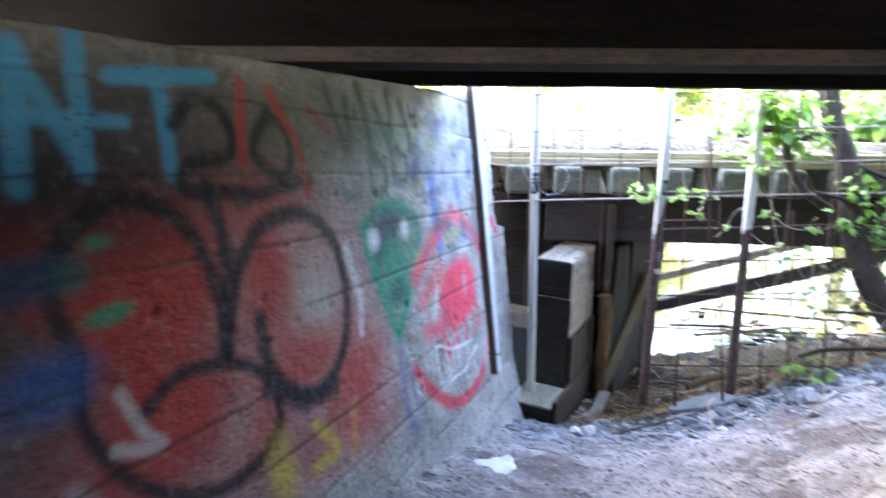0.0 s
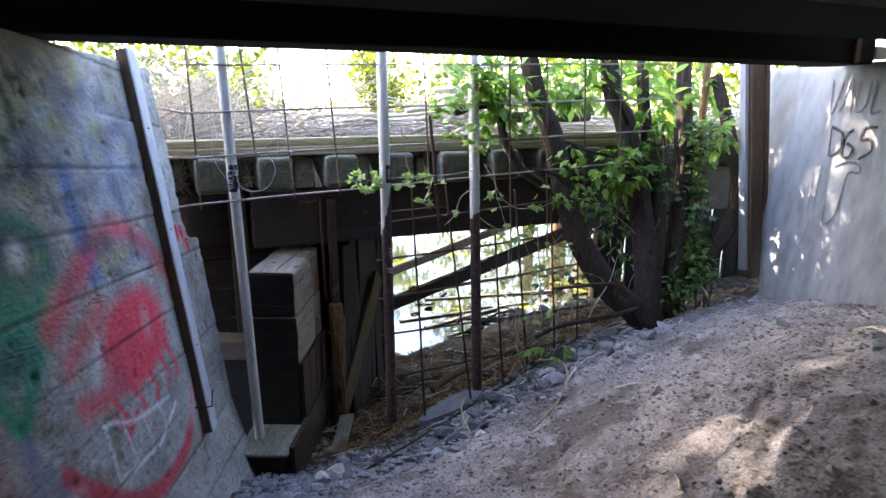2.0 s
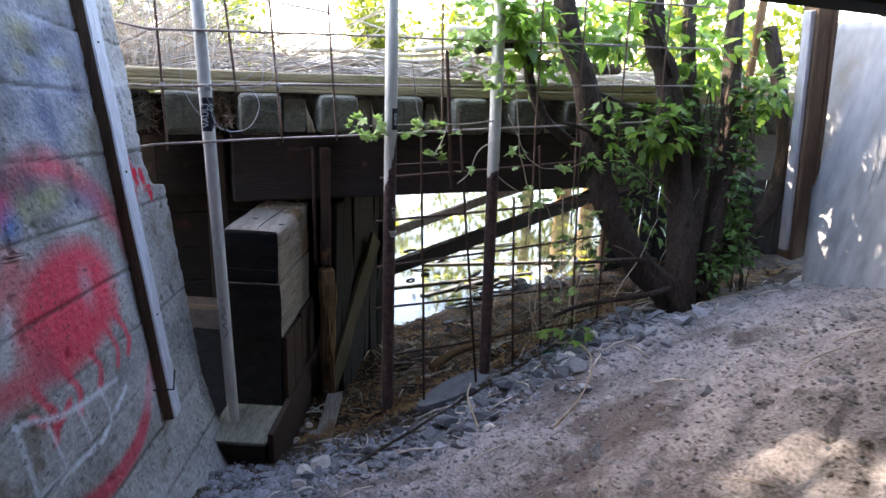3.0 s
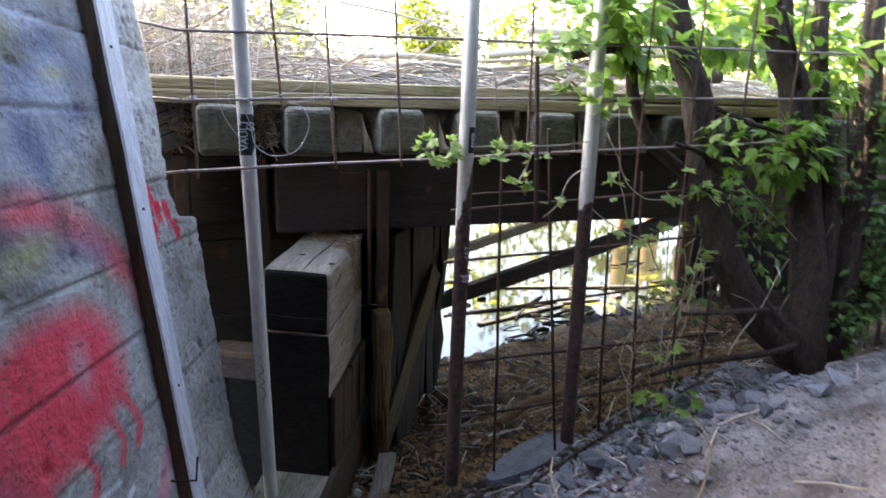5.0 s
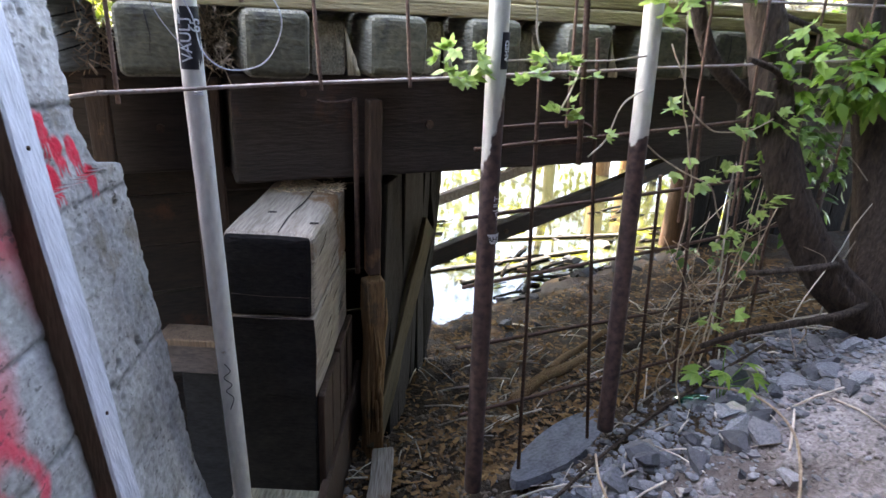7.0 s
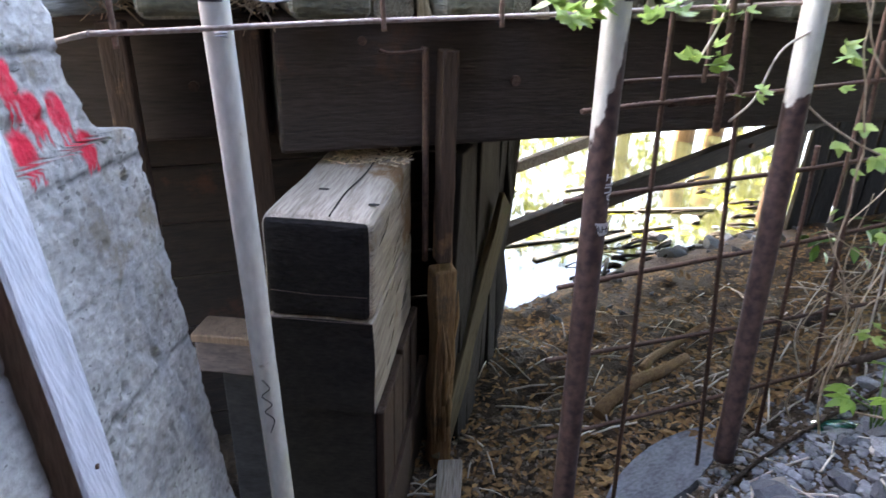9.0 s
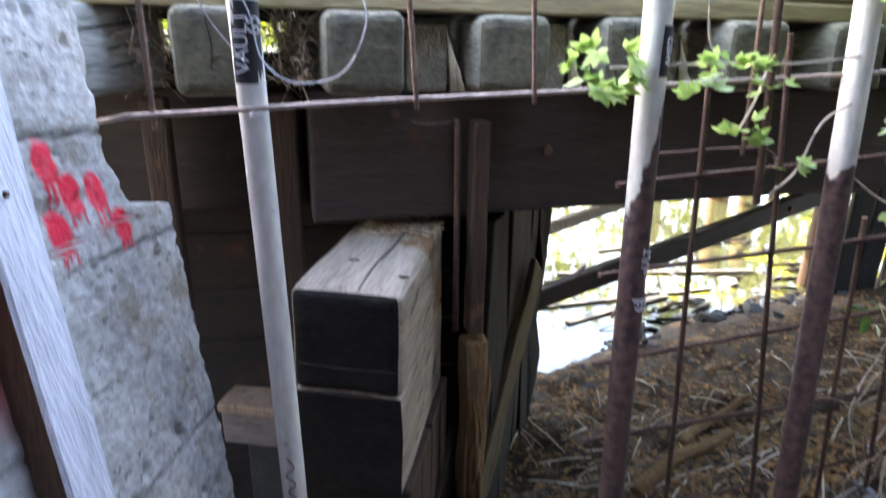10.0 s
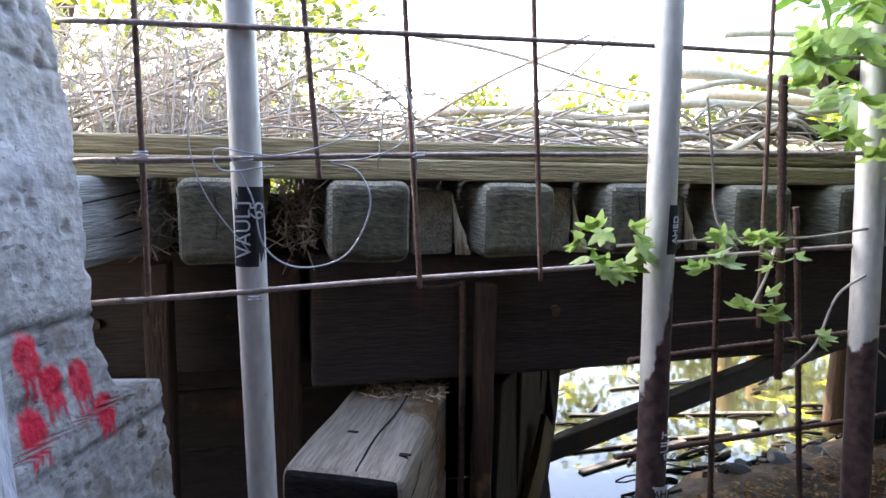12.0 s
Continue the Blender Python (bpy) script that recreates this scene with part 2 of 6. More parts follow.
def tube_into(bm, pts, radii, sides=8, cap=True):
    pts = [Vector(p) for p in pts]
    if not isinstance(radii, (list, tuple)):
        radii = [radii] * len(pts)
    rings = []
    up = Vector((0.31, 0.17, 0.93))
    for i, p in enumerate(pts):
        d = (pts[min(i + 1, len(pts) - 1)] - pts[max(i - 1, 0)]).normalized()
        if abs(d.dot(up)) > 0.97:
            up = Vector((0.9, 0.3, 0.2))
        s = d.cross(up).normalized()
        u = s.cross(d).normalized()
        rings.append([bm.verts.new(p + (s * math.cos(q) + u * math.sin(q)) * radii[i]) for q in (2 * math.pi * k / sides for k in range(sides))])
    for r0, r1 in zip(rings, rings[1:]):
        for k in range(sides):
            bm.faces.new((r0[k], r0[(k + 1) % sides], r1[(k + 1) % sides], r1[k])).smooth = True
    if cap:
        bm.faces.new(rings[0][::-1])
        bm.faces.new(rings[-1])
    return bm


def tube(pts, radii, sides=8, cap=True):
    return tube_into(bmesh.new(), pts, radii, sides, cap)


def curve_points(ctrl, n=8):
    """A smooth line through control points."""
    c = [Vector(p) for p in ctrl]
    c = [c[0] * 2 - c[1]] + c + [c[-1] * 2 - c[-2]]
    out = []
    for i in range(1, len(c) - 2):
        for k in range(n):
            t = k / n
            out.append(0.5 * ((2 * c[i]) + (c[i + 1] - c[i - 1]) * t + (2 * c[i - 1] - 5 * c[i] + 4 * c[i + 1] - c[i + 2]) * t * t
                              + (3 * c[i] - c[i - 1] - 3 * c[i + 1] + c[i + 2]) * t ** 3))
    out.append(c[-2])
    return out


# ---------------------------------------------------------------- the lie of the land
WATER = -0.98


def ramp_between(v, knots):
    """Smooth rise through (place, height) pairs."""
    if v <= knots[0][0]:
        return knots[0][1]
    for (a0, h0), (a1, h1) in zip(knots, knots[1:]):
        if v <= a1:
            t = (v - a0) / (a1 - a0)
            return h0 + (h1 - h0) * t
    return knots[-1][1]


def ground_height(x, y):
    across = ramp_between(x, [(-6, 0.4), (0.0, -0.22), (0.6, -0.32), (1.3, -0.41), (1.9, -0.39), (2.4, -0.25), (2.9, -0.07), (3.4, 0.09), (4.0, 0.2), (5.0, 0.28), (9, 0.5)])
    along = ramp_between(y, [(-6, 0.75), (-1.0, 0.66), (0.4, 0.55), (1.5, 0.37), (2.77, 0.0), (3.6, -0.25), (4.1, -0.44), (4.6, -0.74), (5.75, -0.95), (6.4, -1.2), (7, -1.3), (14, -1.4), (19, 0.2), (30, 1.2), (60, 1.5), (500, 1.5)])
    flat = max(0.0, min(1.0, (y - 3.9) / 1.1))
    h = across * (1 - flat) + along
    if y > 3.9:
        h += 0.13 * flat * max(0.0, min(x - 3.0, 3.0)) * max(0.0, 1 - max(0.0, y - 6.0) / 1.3)
    h += 0.03 * noise.noise(Vector((x * 1.3, y * 1.3, 2))) + 0.02 * noise.noise(Vector((x * 4, y * 4, 7)))
    if -1 < y < 6.2:
        fade = max(0.0, min(1.0, (y + 1) / 0.6, (6.2 - y) / 0.4))
        h += fade * (0.02 * noise.noise(Vector((x * 9, y * 9, 5))) + 0.011 * noise.noise(Vector((x * 21, y * 21, 3))))
        rut = noise.noise(Vector((x * 1.1 + y * 0.8, y * 3.2 - x * 1.2, 9)))
        h -= 0.03 * fade * max(0.0, 1 - abs(rut) * 5)
    return h


# left abutment: its face is x = -0.139 + 0.29 y - 0.158 z, leaning back and askew
def left_face(y, z, out=0.0):
    n = Vector((1, -0.29, 0.158)).normalized()
    return Vector((-0.139 + 0.29 * y - 0.158 * z, y, z)) + n * out


def right_face(y, z, out=0.0):
    n = Vector((-1, 0.29, 0.158)).normalized()
    return Vector((3.914 + 0.29 * y + 0.158 * z, y, z)) + n * out


# ---------------------------------------------------------------- setting
bm = bmesh.new()
xs = sorted({*np.round(np.arange(-1.5, 7.0, 0.07), 3), *np.round(np.arange(0.4, 5.0, 0.035), 3), *np.round(np.arange(-8, 14, 0.7), 3), -500, -200, -80, -30, -15, 20, 35, 80, 200, 500})
ysn = sorted({*np.round(np.arange(-1.6, 6.4, 0.07), 3), *np.round(np.arange(0.2, 5.0, 0.035), 3), *np.round(np.arange(-8, 30, 0.7), 3), -500, -200, -80, -30, -15, 45, 80, 200, 500})
gv = [[bm.verts.new((x, y, ground_height(x, y))) for y in ysn] for x in xs]
for i in range(len(xs) - 1):
    for j in range(len(ysn) - 1):
        f = bm.faces.new((gv[i][j], gv[i + 1][j], gv[i + 1][j + 1], gv[i][j + 1]))
        f.smooth = True
        f.material_index = 1 if 3.1 + 0.133 * max(0.0, min(xs[i] - 1.35, 2.6)) + 0.16 * noise.noise(Vector((xs[i] * 2, ysn[j] * 2, 4))) < ysn[j] < 8 else 0
tagged(part("ground", bm, [DIRT, MULCH]), "trodden grey-brown dirt bank sloping down to a creek", "ground", kind="structure")

# ---------------------------------------------------------------- left abutment: board-marked face, spray paint, broken end


def painted_wall_material():
    m = surface("sprayed_concrete", (0.15, 0.142, 0.13), (0.46, 0.447, 0.428), 3.0, 0.88, 0.5, (1, 1, 1.5), 42, (0.2, 0.175, 0.14), 3.2, 0.56)
    n, l = m.node_tree.nodes, m.node_tree.links
    b = n["Principled BSDF"]
    base = b.inputs["Base Color"].links[0].from_socket
    att = n.new("ShaderNodeAttribute")
    att.attribute_name = "paint"
    worn = n.new("ShaderNodeTexNoise")
    worn.inputs["Scale"].default_value, worn.inputs["Detail"].default_value, worn.inputs["Roughness"].default_value = 22, 8, 0.75
    tc = n.new("ShaderNodeTexCoord")
    l.new(tc.outputs["Object"], worn.inputs["Vector"])
    hold = n.new("ShaderNodeMapRange")
    hold.inputs["From Min"].default_value, hold.inputs["From Max"].default_value = 0.66, 0.5
    hold.inputs["To Min"].default_value = 0.8
    l.new(worn.outputs[0], hold.inputs[0])
    mul = n.new("ShaderNodeMath")
    mul.operation = "MULTIPLY"
    l.new(att.outputs["Alpha"], mul.inputs[0])
    l.new(hold.outputs[0], mul.inputs[1])
    # air holes left by the formwork
    hole = n.new("ShaderNodeTexVoronoi")
    hole.inputs["Scale"].default_value = 30
    long_ = n.new("ShaderNodeMapping")
    long_.inputs["Scale"].default_value = (1, 0.75, 1.9)
    ragged = n.new("ShaderNodeTexNoise")
    ragged.inputs["Scale"].default_value = 55
    l.new(tc.outputs["Object"], ragged.inputs["Vector"])
    shift = n.new("ShaderNodeVectorMath")
    shift.operation = "MULTIPLY_ADD"
    shift.inputs[1].default_value = (0.03, 0.03, 0.03)
    l.new(ragged.outputs["Color"], shift.inputs[0])
    l.new(tc.outputs["Object"], shift.inputs[2])
    l.new(shift.outputs[0], long_.inputs[0])
    l.new(long_.outputs[0], hole.inputs["Vector"])
    few = n.new("ShaderNodeTexNoise")
    few.inputs["Scale"].default_value = 5
    l.new(tc.outputs["Object"], few.inputs["Vector"])
    size = n.new("ShaderNodeMapRange")
    size.inputs["From Min"].default_value, size.inputs["From Max"].default_value, size.inputs["To Min"].default_value, size.inputs["To Max"].default_value = 0.4, 0.7, 0.02, 0.32
    l.new(few.outputs[0], size.inputs[0])
    pit = n.new("ShaderNodeMath")
    pit.operation = "LESS_THAN"
    l.new(hole.outputs["Distance"], pit.inputs[0])
    l.new(size.outputs[0], pit.inputs[1])
    bump1 = b.inputs["Normal"].links[0].from_node
    bump2 = n.new("ShaderNodeBump")
    bump2.invert = True
    bump2.inputs["Strength"].default_value, bump2.inputs["Distance"].default_value = 0.9, 0.012
    l.new(pit.outputs[0], bump2.inputs["Height"])
    l.new(bump1.outputs[0], bump2.inputs["Normal"])
    grit = n.new("ShaderNodeTexNoise")
    grit.inputs["Scale"].default_value, grit.inputs["Detail"].default_value = 90, 5
    l.new(tc.outputs["Object"], grit.inputs["Vector"])
    bump3 = n.new("ShaderNodeBump")
    bump3.inputs["Strength"].default_value, bump3.inputs["Distance"].default_value = 0.4, 0.006
    l.new(grit.outputs[0], bump3.inputs["Height"])
    l.new(bump2.outputs[0], bump3.inputs["Normal"])
    l.new(bump3.outputs[0], b.inputs["Normal"])
    mx = n.new("ShaderNodeMix")
    mx.data_type = "RGBA"
    l.new(mul.outputs[0], mx.inputs[0])
    l.new(base, mx.inputs[6])
    l.new(att.outputs["Color"], mx.inputs[7])
    # dirt lodged in the holes
    grime = n.new("ShaderNodeMix")
    grime.data_type = "RGBA"
    lodged = n.new("ShaderNodeMath")
    lodged.operation = "MULTIPLY"
    lodged.inputs[1].default_value = 0.55
    l.new(pit.outputs[0], lodged.inputs[0])
    l.new(lodged.outputs[0], grime.inputs[0])
    l.new(mx.outputs[2], grime.inputs[6])
    grime.inputs[7].default_value = (0.05, 0.045, 0.04, 1)
    l.new(grime.outputs[2], b.inputs["Base Color"])
    return m


PAINTED = painted_wall_material()


class Canvas:
    """Sprayed paint gathered at the points of a wall face, by place along the wall and height."""

    def __init__(self, u, v):
        self.u, self.v = u, v
        self.rgb, self.a = np.zeros((len(u), 3)), np.zeros(len(u))
        rng = np.random.RandomState(3)
        self.speck = rng.rand(len(u))

    def lay(self, cover, colour):
        cover = np.clip(cover, 0, 1)
        out = cover + self.a * (1 - cover)
        safe = np.maximum(out, 1e-6)
        self.rgb = (np.array(colour)[None, :] * cover[:, None] + self.rgb * (self.a * (1 - cover))[:, None]) / safe[:, None]
        self.a = out

    def line(self, pts, width, colour, strength=0.9, soft=0.5, smooth=True):
        p = [(q.x, q.y) for q in curve_points([(a, b, 0) for a, b in pts], 6)] if smooth and len(pts) > 2 else pts
        d = np.full(len(self.u), 9.0)
        for (x0, y0), (x1, y1) in zip(p, p[1:]):
            dx, dy = x1 - x0, y1 - y0
            t = np.clip(((self.u - x0) * dx + (self.v - y0) * dy) / (dx * dx + dy * dy + 1e-9), 0, 1)
            d = np.minimum(d, np.hypot(self.u - x0 - t * dx, self.v - y0 - t * dy))
        h = width / 2
        d = d + (self.speck - 0.5) * 0.001
        self.lay(strength * (1 - np.clip((d - h * (1 - soft)) / (h * soft * 2), 0, 1)), colour)

    def blob(self, u0, v0, ru, rv, colour, strength=0.9, soft=0.4):
        d = np.hypot((self.u - u0) / ru, (self.v - v0) / rv) + (self.speck - 0.5) * 0.03
        self.lay(strength * (1 - np.clip((d - 1 + soft) / (2 * soft), 0, 1)), colour)


def wall_end(z):
    """Where the left abutment breaks off, at each height."""
    edge = ramp_between(z, [(-1.1, 3.62), (-0.4, 3.745), (0.2, 3.855), (0.5, 3.895), (0.802, 3.948), (0.818, 3.81), (0.87, 3.785), (0.945, 3.758), (1.05, 3.795), (1.23, 3.822), (1.8, 3.885)])
    return edge + (0.016 if 0.83 < z < 1.0 else 0.008) * noise.noise(Vector((0, 4, z * 17))) + 0.009 * noise.noise(Vector((3, 4, z * 48)))


def left_wall():
    cols = np.concatenate([np.arange(0, 0.6, 0.02), np.arange(0.6, 0.945, 0.0015), np.arange(0.945, 1.0, 0.0007), [1.0]])
    nz = 330
    y_first = -5.0
    low = -1.1
    verts, us, vs = [], [], []
    for k in range(nz + 1):
        f = k / nz
        for c in cols:
            z = low + (1.93 - low) * f
            end = wall_end(low + (1.757 - low) * f)
            y = y_first + (end - y_first) * c
            z = low + (1.93 - 0.045 * max(y, 0) - low) * f
            joint = (z + 0.11 * y - 1.64) / 0.235
            near = abs(joint - round(joint)) * 0.235 + 0.006 * noise.noise(Vector((y * 2.5, round(joint) * 3, 0)))
            gate = max(0.0, min(1.0, 0.6 + 2 * noise.noise(Vector((y * 1.2, round(joint) * 7.3, 2))))) * (0.8 if y > 3.5 else 1.0)
            dip = -0.011 * gate * max(0.0, 1 - near / 0.008) + (0.004 * noise.noise(Vector((round(joint - 0.5) * 5.1, y * 0.5, 0))))
            p = left_face(y, z)
            rough = 0.004 * noise.noise(p * 7) + 0.0025 * noise.noise(p * 30)
            pit = noise.noise(p * 22 + Vector((9, 0, 0)))
            if pit > 0.5:
                rough -= 0.05 * (pit - 0.5)
            if y > 3.4:
                chip = noise.noise(Vector((p.y * 46, p.z * 30, p.x * 40)))
                rough -= 0.022 * max(0.0, chip - 0.3) + 0.012 * max(0.0, noise.noise(Vector((p.y * 17, p.z * 13, 4))) - 0.25)
            flare = 0.25 * max(0.0, -0.15 - z) ** 1.5
            verts.append(left_face(y, z, dip + rough + flare))
            us.append(y)
            vs.append(z)
    nc = len(cols)
    n_front = len(verts)
    faces = [(k * nc + c, k * nc + c + 1, (k + 1) * nc + c + 1, (k + 1) * nc + c) for k in range(nz) for c in range(nc - 1)]
    # thickness: the rim drawn back into the bank
    rim = [k * nc + nc - 1 for k in range(nz + 1)] + [nz * nc + c for c in range(nc - 2, -1, -1)]
    back = []
    for i in rim:
        back.append(len(verts))
        p = verts[i]
        verts.append(p + Vector((-0.5, 0.1 + 0.02 * noise.noise(p * 20), 0)))
    faces += [(rim[i], back[i], back[i + 1], rim[i + 1]) for i in range(len(rim) - 1)]
    me = bpy.data.meshes.new("wall_left")
    me.from_pydata([tuple(v) for v in verts], [], faces)
    cv = Canvas(np.array(us), np.array(vs))
    RED, PINK, BLACK, CYAN = (0.4, 0.036, 0.03), (0.68, 0.055, 0.09), (0.012, 0.012, 0.018), (0.055, 0.27, 0.46)
    GREEN, BLUE, WHITE, YELLOW = (0.02, 0.25, 0.15), (0.03, 0.09, 0.3), (0.62, 0.64, 0.68), (0.5, 0.38, 0.05)
    # dark hazes, deepened to paint in the dim inner end, and large red fills
    cv.blob(0.95, 1.05, 0.75, 0.5, RED, 0.6, 0.5)
    cv.blob(1.38, 0.98, 0.17, 0.2, (0.42, 0.38, 0.34), 0.85, 0.5)
    cv.blob(0.92, 0.78, 0.08, 0.08, (0.42, 0.38, 0.34), 0.8, 0.6)
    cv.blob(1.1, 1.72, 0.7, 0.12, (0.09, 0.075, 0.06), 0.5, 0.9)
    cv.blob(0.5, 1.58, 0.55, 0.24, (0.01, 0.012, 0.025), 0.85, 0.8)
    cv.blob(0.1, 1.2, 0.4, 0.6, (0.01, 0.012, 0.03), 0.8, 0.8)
    cv.blob(0.69, 1.3, 0.25, 0.24, RED, 0.95, 0.25)
    cv.blob(0.66, 0.95, 0.2, 0.17, RED, 0.9, 0.35)
    cv.blob(0.42, 1.42, 0.1, 0.1, RED, 0.85, 0.5)
    cv.blob(1.16, 1.2, 0.11, 0.15, RED, 0.8, 0.5)
    cv.blob(1.3, 0.84, 0.16, 0.1, RED, 0.8, 0.5)
    cv.blob(1.15, 1.45, 0.3, 0.1, RED, 0.7, 0.6)
    cv.blob(0.98, 0.75, 0.12, 0.12, RED, 0.6, 0.6)
    cv.blob(0.42, 0.75, 0.16, 0.2, RED, 0.6, 0.7)
    cv.blob(1.55, 0.68, 0.14, 0.2, RED, 0.75, 0.7)
    cv.blob(1.75, 0.66, 0.1, 0.16, RED, 0.55, 0.8)
    cv.blob(1.2, 0.95, 0.09, 0.12, RED, 0.5, 0.8)
    cv.blob(1.85, 0.42, 0.12, 0.14, (0.3, 0.06, 0.06), 0.5, 0.8)
    cv.blob(1.35, 0.5, 0.25, 0.13, RED, 0.55, 0.7)
    cv.blob(1.62, 0.5, 0.16, 0.2, RED, 0.65, 0.8)
    # more dark washes, painting the upper inner wall dimmer
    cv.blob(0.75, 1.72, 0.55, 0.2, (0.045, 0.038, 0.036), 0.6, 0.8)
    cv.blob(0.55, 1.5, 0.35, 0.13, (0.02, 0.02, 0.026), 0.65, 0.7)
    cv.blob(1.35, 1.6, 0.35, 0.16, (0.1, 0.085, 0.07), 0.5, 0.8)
    # the two round outlines and the loop below
    cv.line([(0.47, 1.18), (0.46, 1.34), (0.53, 1.45), (0.67, 1.51), (0.81, 1.46), (0.9, 1.34), (0.93, 1.18), (0.91, 1.02)], 0.055, BLACK)
    cv.line([(0.98, 1.5), (1.0, 1.3), (0.95, 1.15), (0.91, 1.02), (1.0, 1.2), (1.08, 1.28), (1.2, 1.35), (1.43, 1.34), (1.58, 1.2), (1.6, 0.97), (1.5, 0.78), (1.32, 0.7), (1.16, 0.77), (1.07, 0.92), (1.08, 1.06)], 0.06, BLACK)
    cv.line([(0.58, 0.98), (0.73, 1.03), (0.94, 0.97), (1.07, 0.84), (1.05, 0.7), (0.91, 0.64), (0.71, 0.68), (0.54, 0.82), (0.46, 0.97), (0.45, 1.1), (0.47, 1.18)], 0.045, BLACK)
    cv.line([(1.05, 0.84), (1.2, 0.72), (1.4, 0.68)], 0.08, BLACK, 0.8)
    # upper letters
    cv.line([(0.53, 1.85), (0.46, 1.57)], 0.055, CYAN, 0.9, 0.4)
    cv.line([(0.68, 1.9), (0.62, 1.58)], 0.05, CYAN, 0.9, 0.4)
    cv.line([(0.4, 1.72), (0.76, 1.69)], 0.035, CYAN, 0.85, 0.5)
    cv.line([(0.53, 1.84), (0.62, 1.6)], 0.05, CYAN, 0.85, 0.5)
    cv.line([(0.75, 1.8), (1.1, 1.81)], 0.045, CYAN, 0.9, 0.4)
    cv.line([(0.9, 1.81), (0.87, 1.55)], 0.05, CYAN, 0.9, 0.4)
    cv.line([(0.91, 1.68), (1.02, 1.75), (1.13, 1.68), (1.11, 1.58), (0.95, 1.57), (0.9, 1.5), (1.15, 1.46)], 0.045, BLACK, 0.85)
    cv.line([(1.33, 1.7), (1.43, 1.62), (1.36, 1.48), (1.22, 1.58), (1.33, 1.7)], 0.05, BLACK, 0.85)
    cv.line([(1.1, 1.44), (1.5, 1.46)], 0.05, BLACK, 0.8)
    cv.line([(1.22, 1.8), (1.16, 1.55)], 0.04, RED, 0.8)
    cv.line([(1.36, 1.77), (1.46, 1.6), (1.48, 1.42)], 0.045, RED, 0.8)
    cv.line([(1.58, 1.7), (1.7, 1.62)], 0.05, RED, 0.7)
    # grey-green scrawl towards the mouth of the underpass
    DUSK = (0.04, 0.065, 0.055)
    for u, top_, low_, lean_ in ((1.72, 1.78, 1.4, 0.1), (1.86, 1.74, 1.46, -0.06), (1.98, 1.8, 1.5, 0.03), (2.12, 1.72, 1.42, 0.1), (2.27, 1.78, 1.52, -0.05), (2.4, 1.72, 1.5, 0.05)):
        cv.line([(u, top_), (u + lean_ * 0.5 + 0.02, (top_ + low_) / 2), (u + lean_, low_)], 0.055, DUSK, 0.85, 0.6)
    for u, v in ((1.78, 1.42), (2.02, 1.4), (2.26, 1.42)):
        cv.line([(u, v + 0.08), (u + 0.1, v + 0.04), (u + 0.08, v - 0.06), (u - 0.04, v - 0.05), (u - 0.03, v + 0.06), (u + 0.04, v + 0.1)], 0.045, DUSK, 0.85, 0.6)
    cv.line([(2.44, 1.5), (2.36, 1.44), (2.46, 1.38), (2.38, 1.32)], 0.035, DUSK, 0.65, 0.6)
    cv.line([(2.2, 1.35), (2.46, 1.3), (2.6, 1.36)], 0.05, (0.12, 0.13, 0.2), 0.5, 0.8)
    cv.blob(2.05, 1.6, 0.45, 0.18, (0.05, 0.13, 0.08), 0.6, 0.9)
    cv.blob(1.78, 1.52, 0.2, 0.2, (0.09, 0.075, 0.06), 0.6, 0.8)
    cv.line([(2.5, 1.72), (2.52, 1.6)], 0.02, BLACK, 0.8)
    cv.line([(2.58, 1.7), (2.57, 1.6)], 0.02, BLACK, 0.8)
    cv.line([(2.5, 1.66), (2.58, 1.66)], 0.02, BLACK, 0.8)
    # green mask-like drop with pale dots
    cv.line([(1.84, 1.2), (2.08, 1.26), (2.34, 1.16), (2.36, 1.02)], 0.09, GREEN, 0.9)
    cv.blob(2.08, 1.1, 0.27, 0.16, (0.022, 0.04, 0.06), 0.92, 0.4)
    cv.blob(2.08, 0.94, 0.2, 0.16, GREEN, 0.9, 0.4)
    cv.line([(1.83, 1.2), (1.87, 0.98), (1.97, 0.68)], 0.06, GREEN, 0.9)
    cv.line([(2.36, 1.1), (2.22, 0.88), (1.99, 0.66)], 0.07, GREEN, 0.9)
    cv.blob(2.05, 0.85, 0.09, 0.06, (0.02, 0.06, 0.06), 0.7, 0.5)
    cv.blob(1.9, 1.14, 0.05, 0.05, WHITE, 0.85, 0.5)
    cv.blob(2.23, 1.12, 0.05, 0.045, WHITE, 0.9, 0.5)
    cv.line([(1.66, 1.16), (1.7, 0.95), (1.66, 0.8)], 0.05, WHITE, 0.6)
    # blue wash, pink disc, arcs, smile
    cv.line([(2.68, 1.44), (2.64, 1.2), (2.65, 0.95)], 0.1, (0.05, 0.14, 0.42), 0.9, 0.7)
    cv.blob(2.62, 1.52, 0.05, 0.04, (0.35, 0.5, 0.6), 0.8, 0.5)
    cv.blob(3.1, 1.42, 0.32, 0.16, (0.2, 0.26, 0.42), 0.6, 0.9)
    cv.blob(2.95, 1.2, 0.2, 0.1, (0.22, 0.26, 0.4), 0.45, 0.9)
    cv.line([(2.26, 0.86), (2.46, 0.95), (2.85, 1.07), (3.12, 0.97), (3.3, 0.8), (3.36, 0.66)], 0.1, PINK, 0.75, 0.7)
    cv.line([(2.3, 0.72), (2.6, 0.82)], 0.1, PINK, 0.6, 0.8)
    cv.line([(2.95, 0.97), (3.2, 0.88)], 0.09, (0.1, 0.11, 0.2), 0.6, 0.8)
    cv.blob(2.83, 0.62, 0.32, 0.19, PINK, 1.0, 0.2)
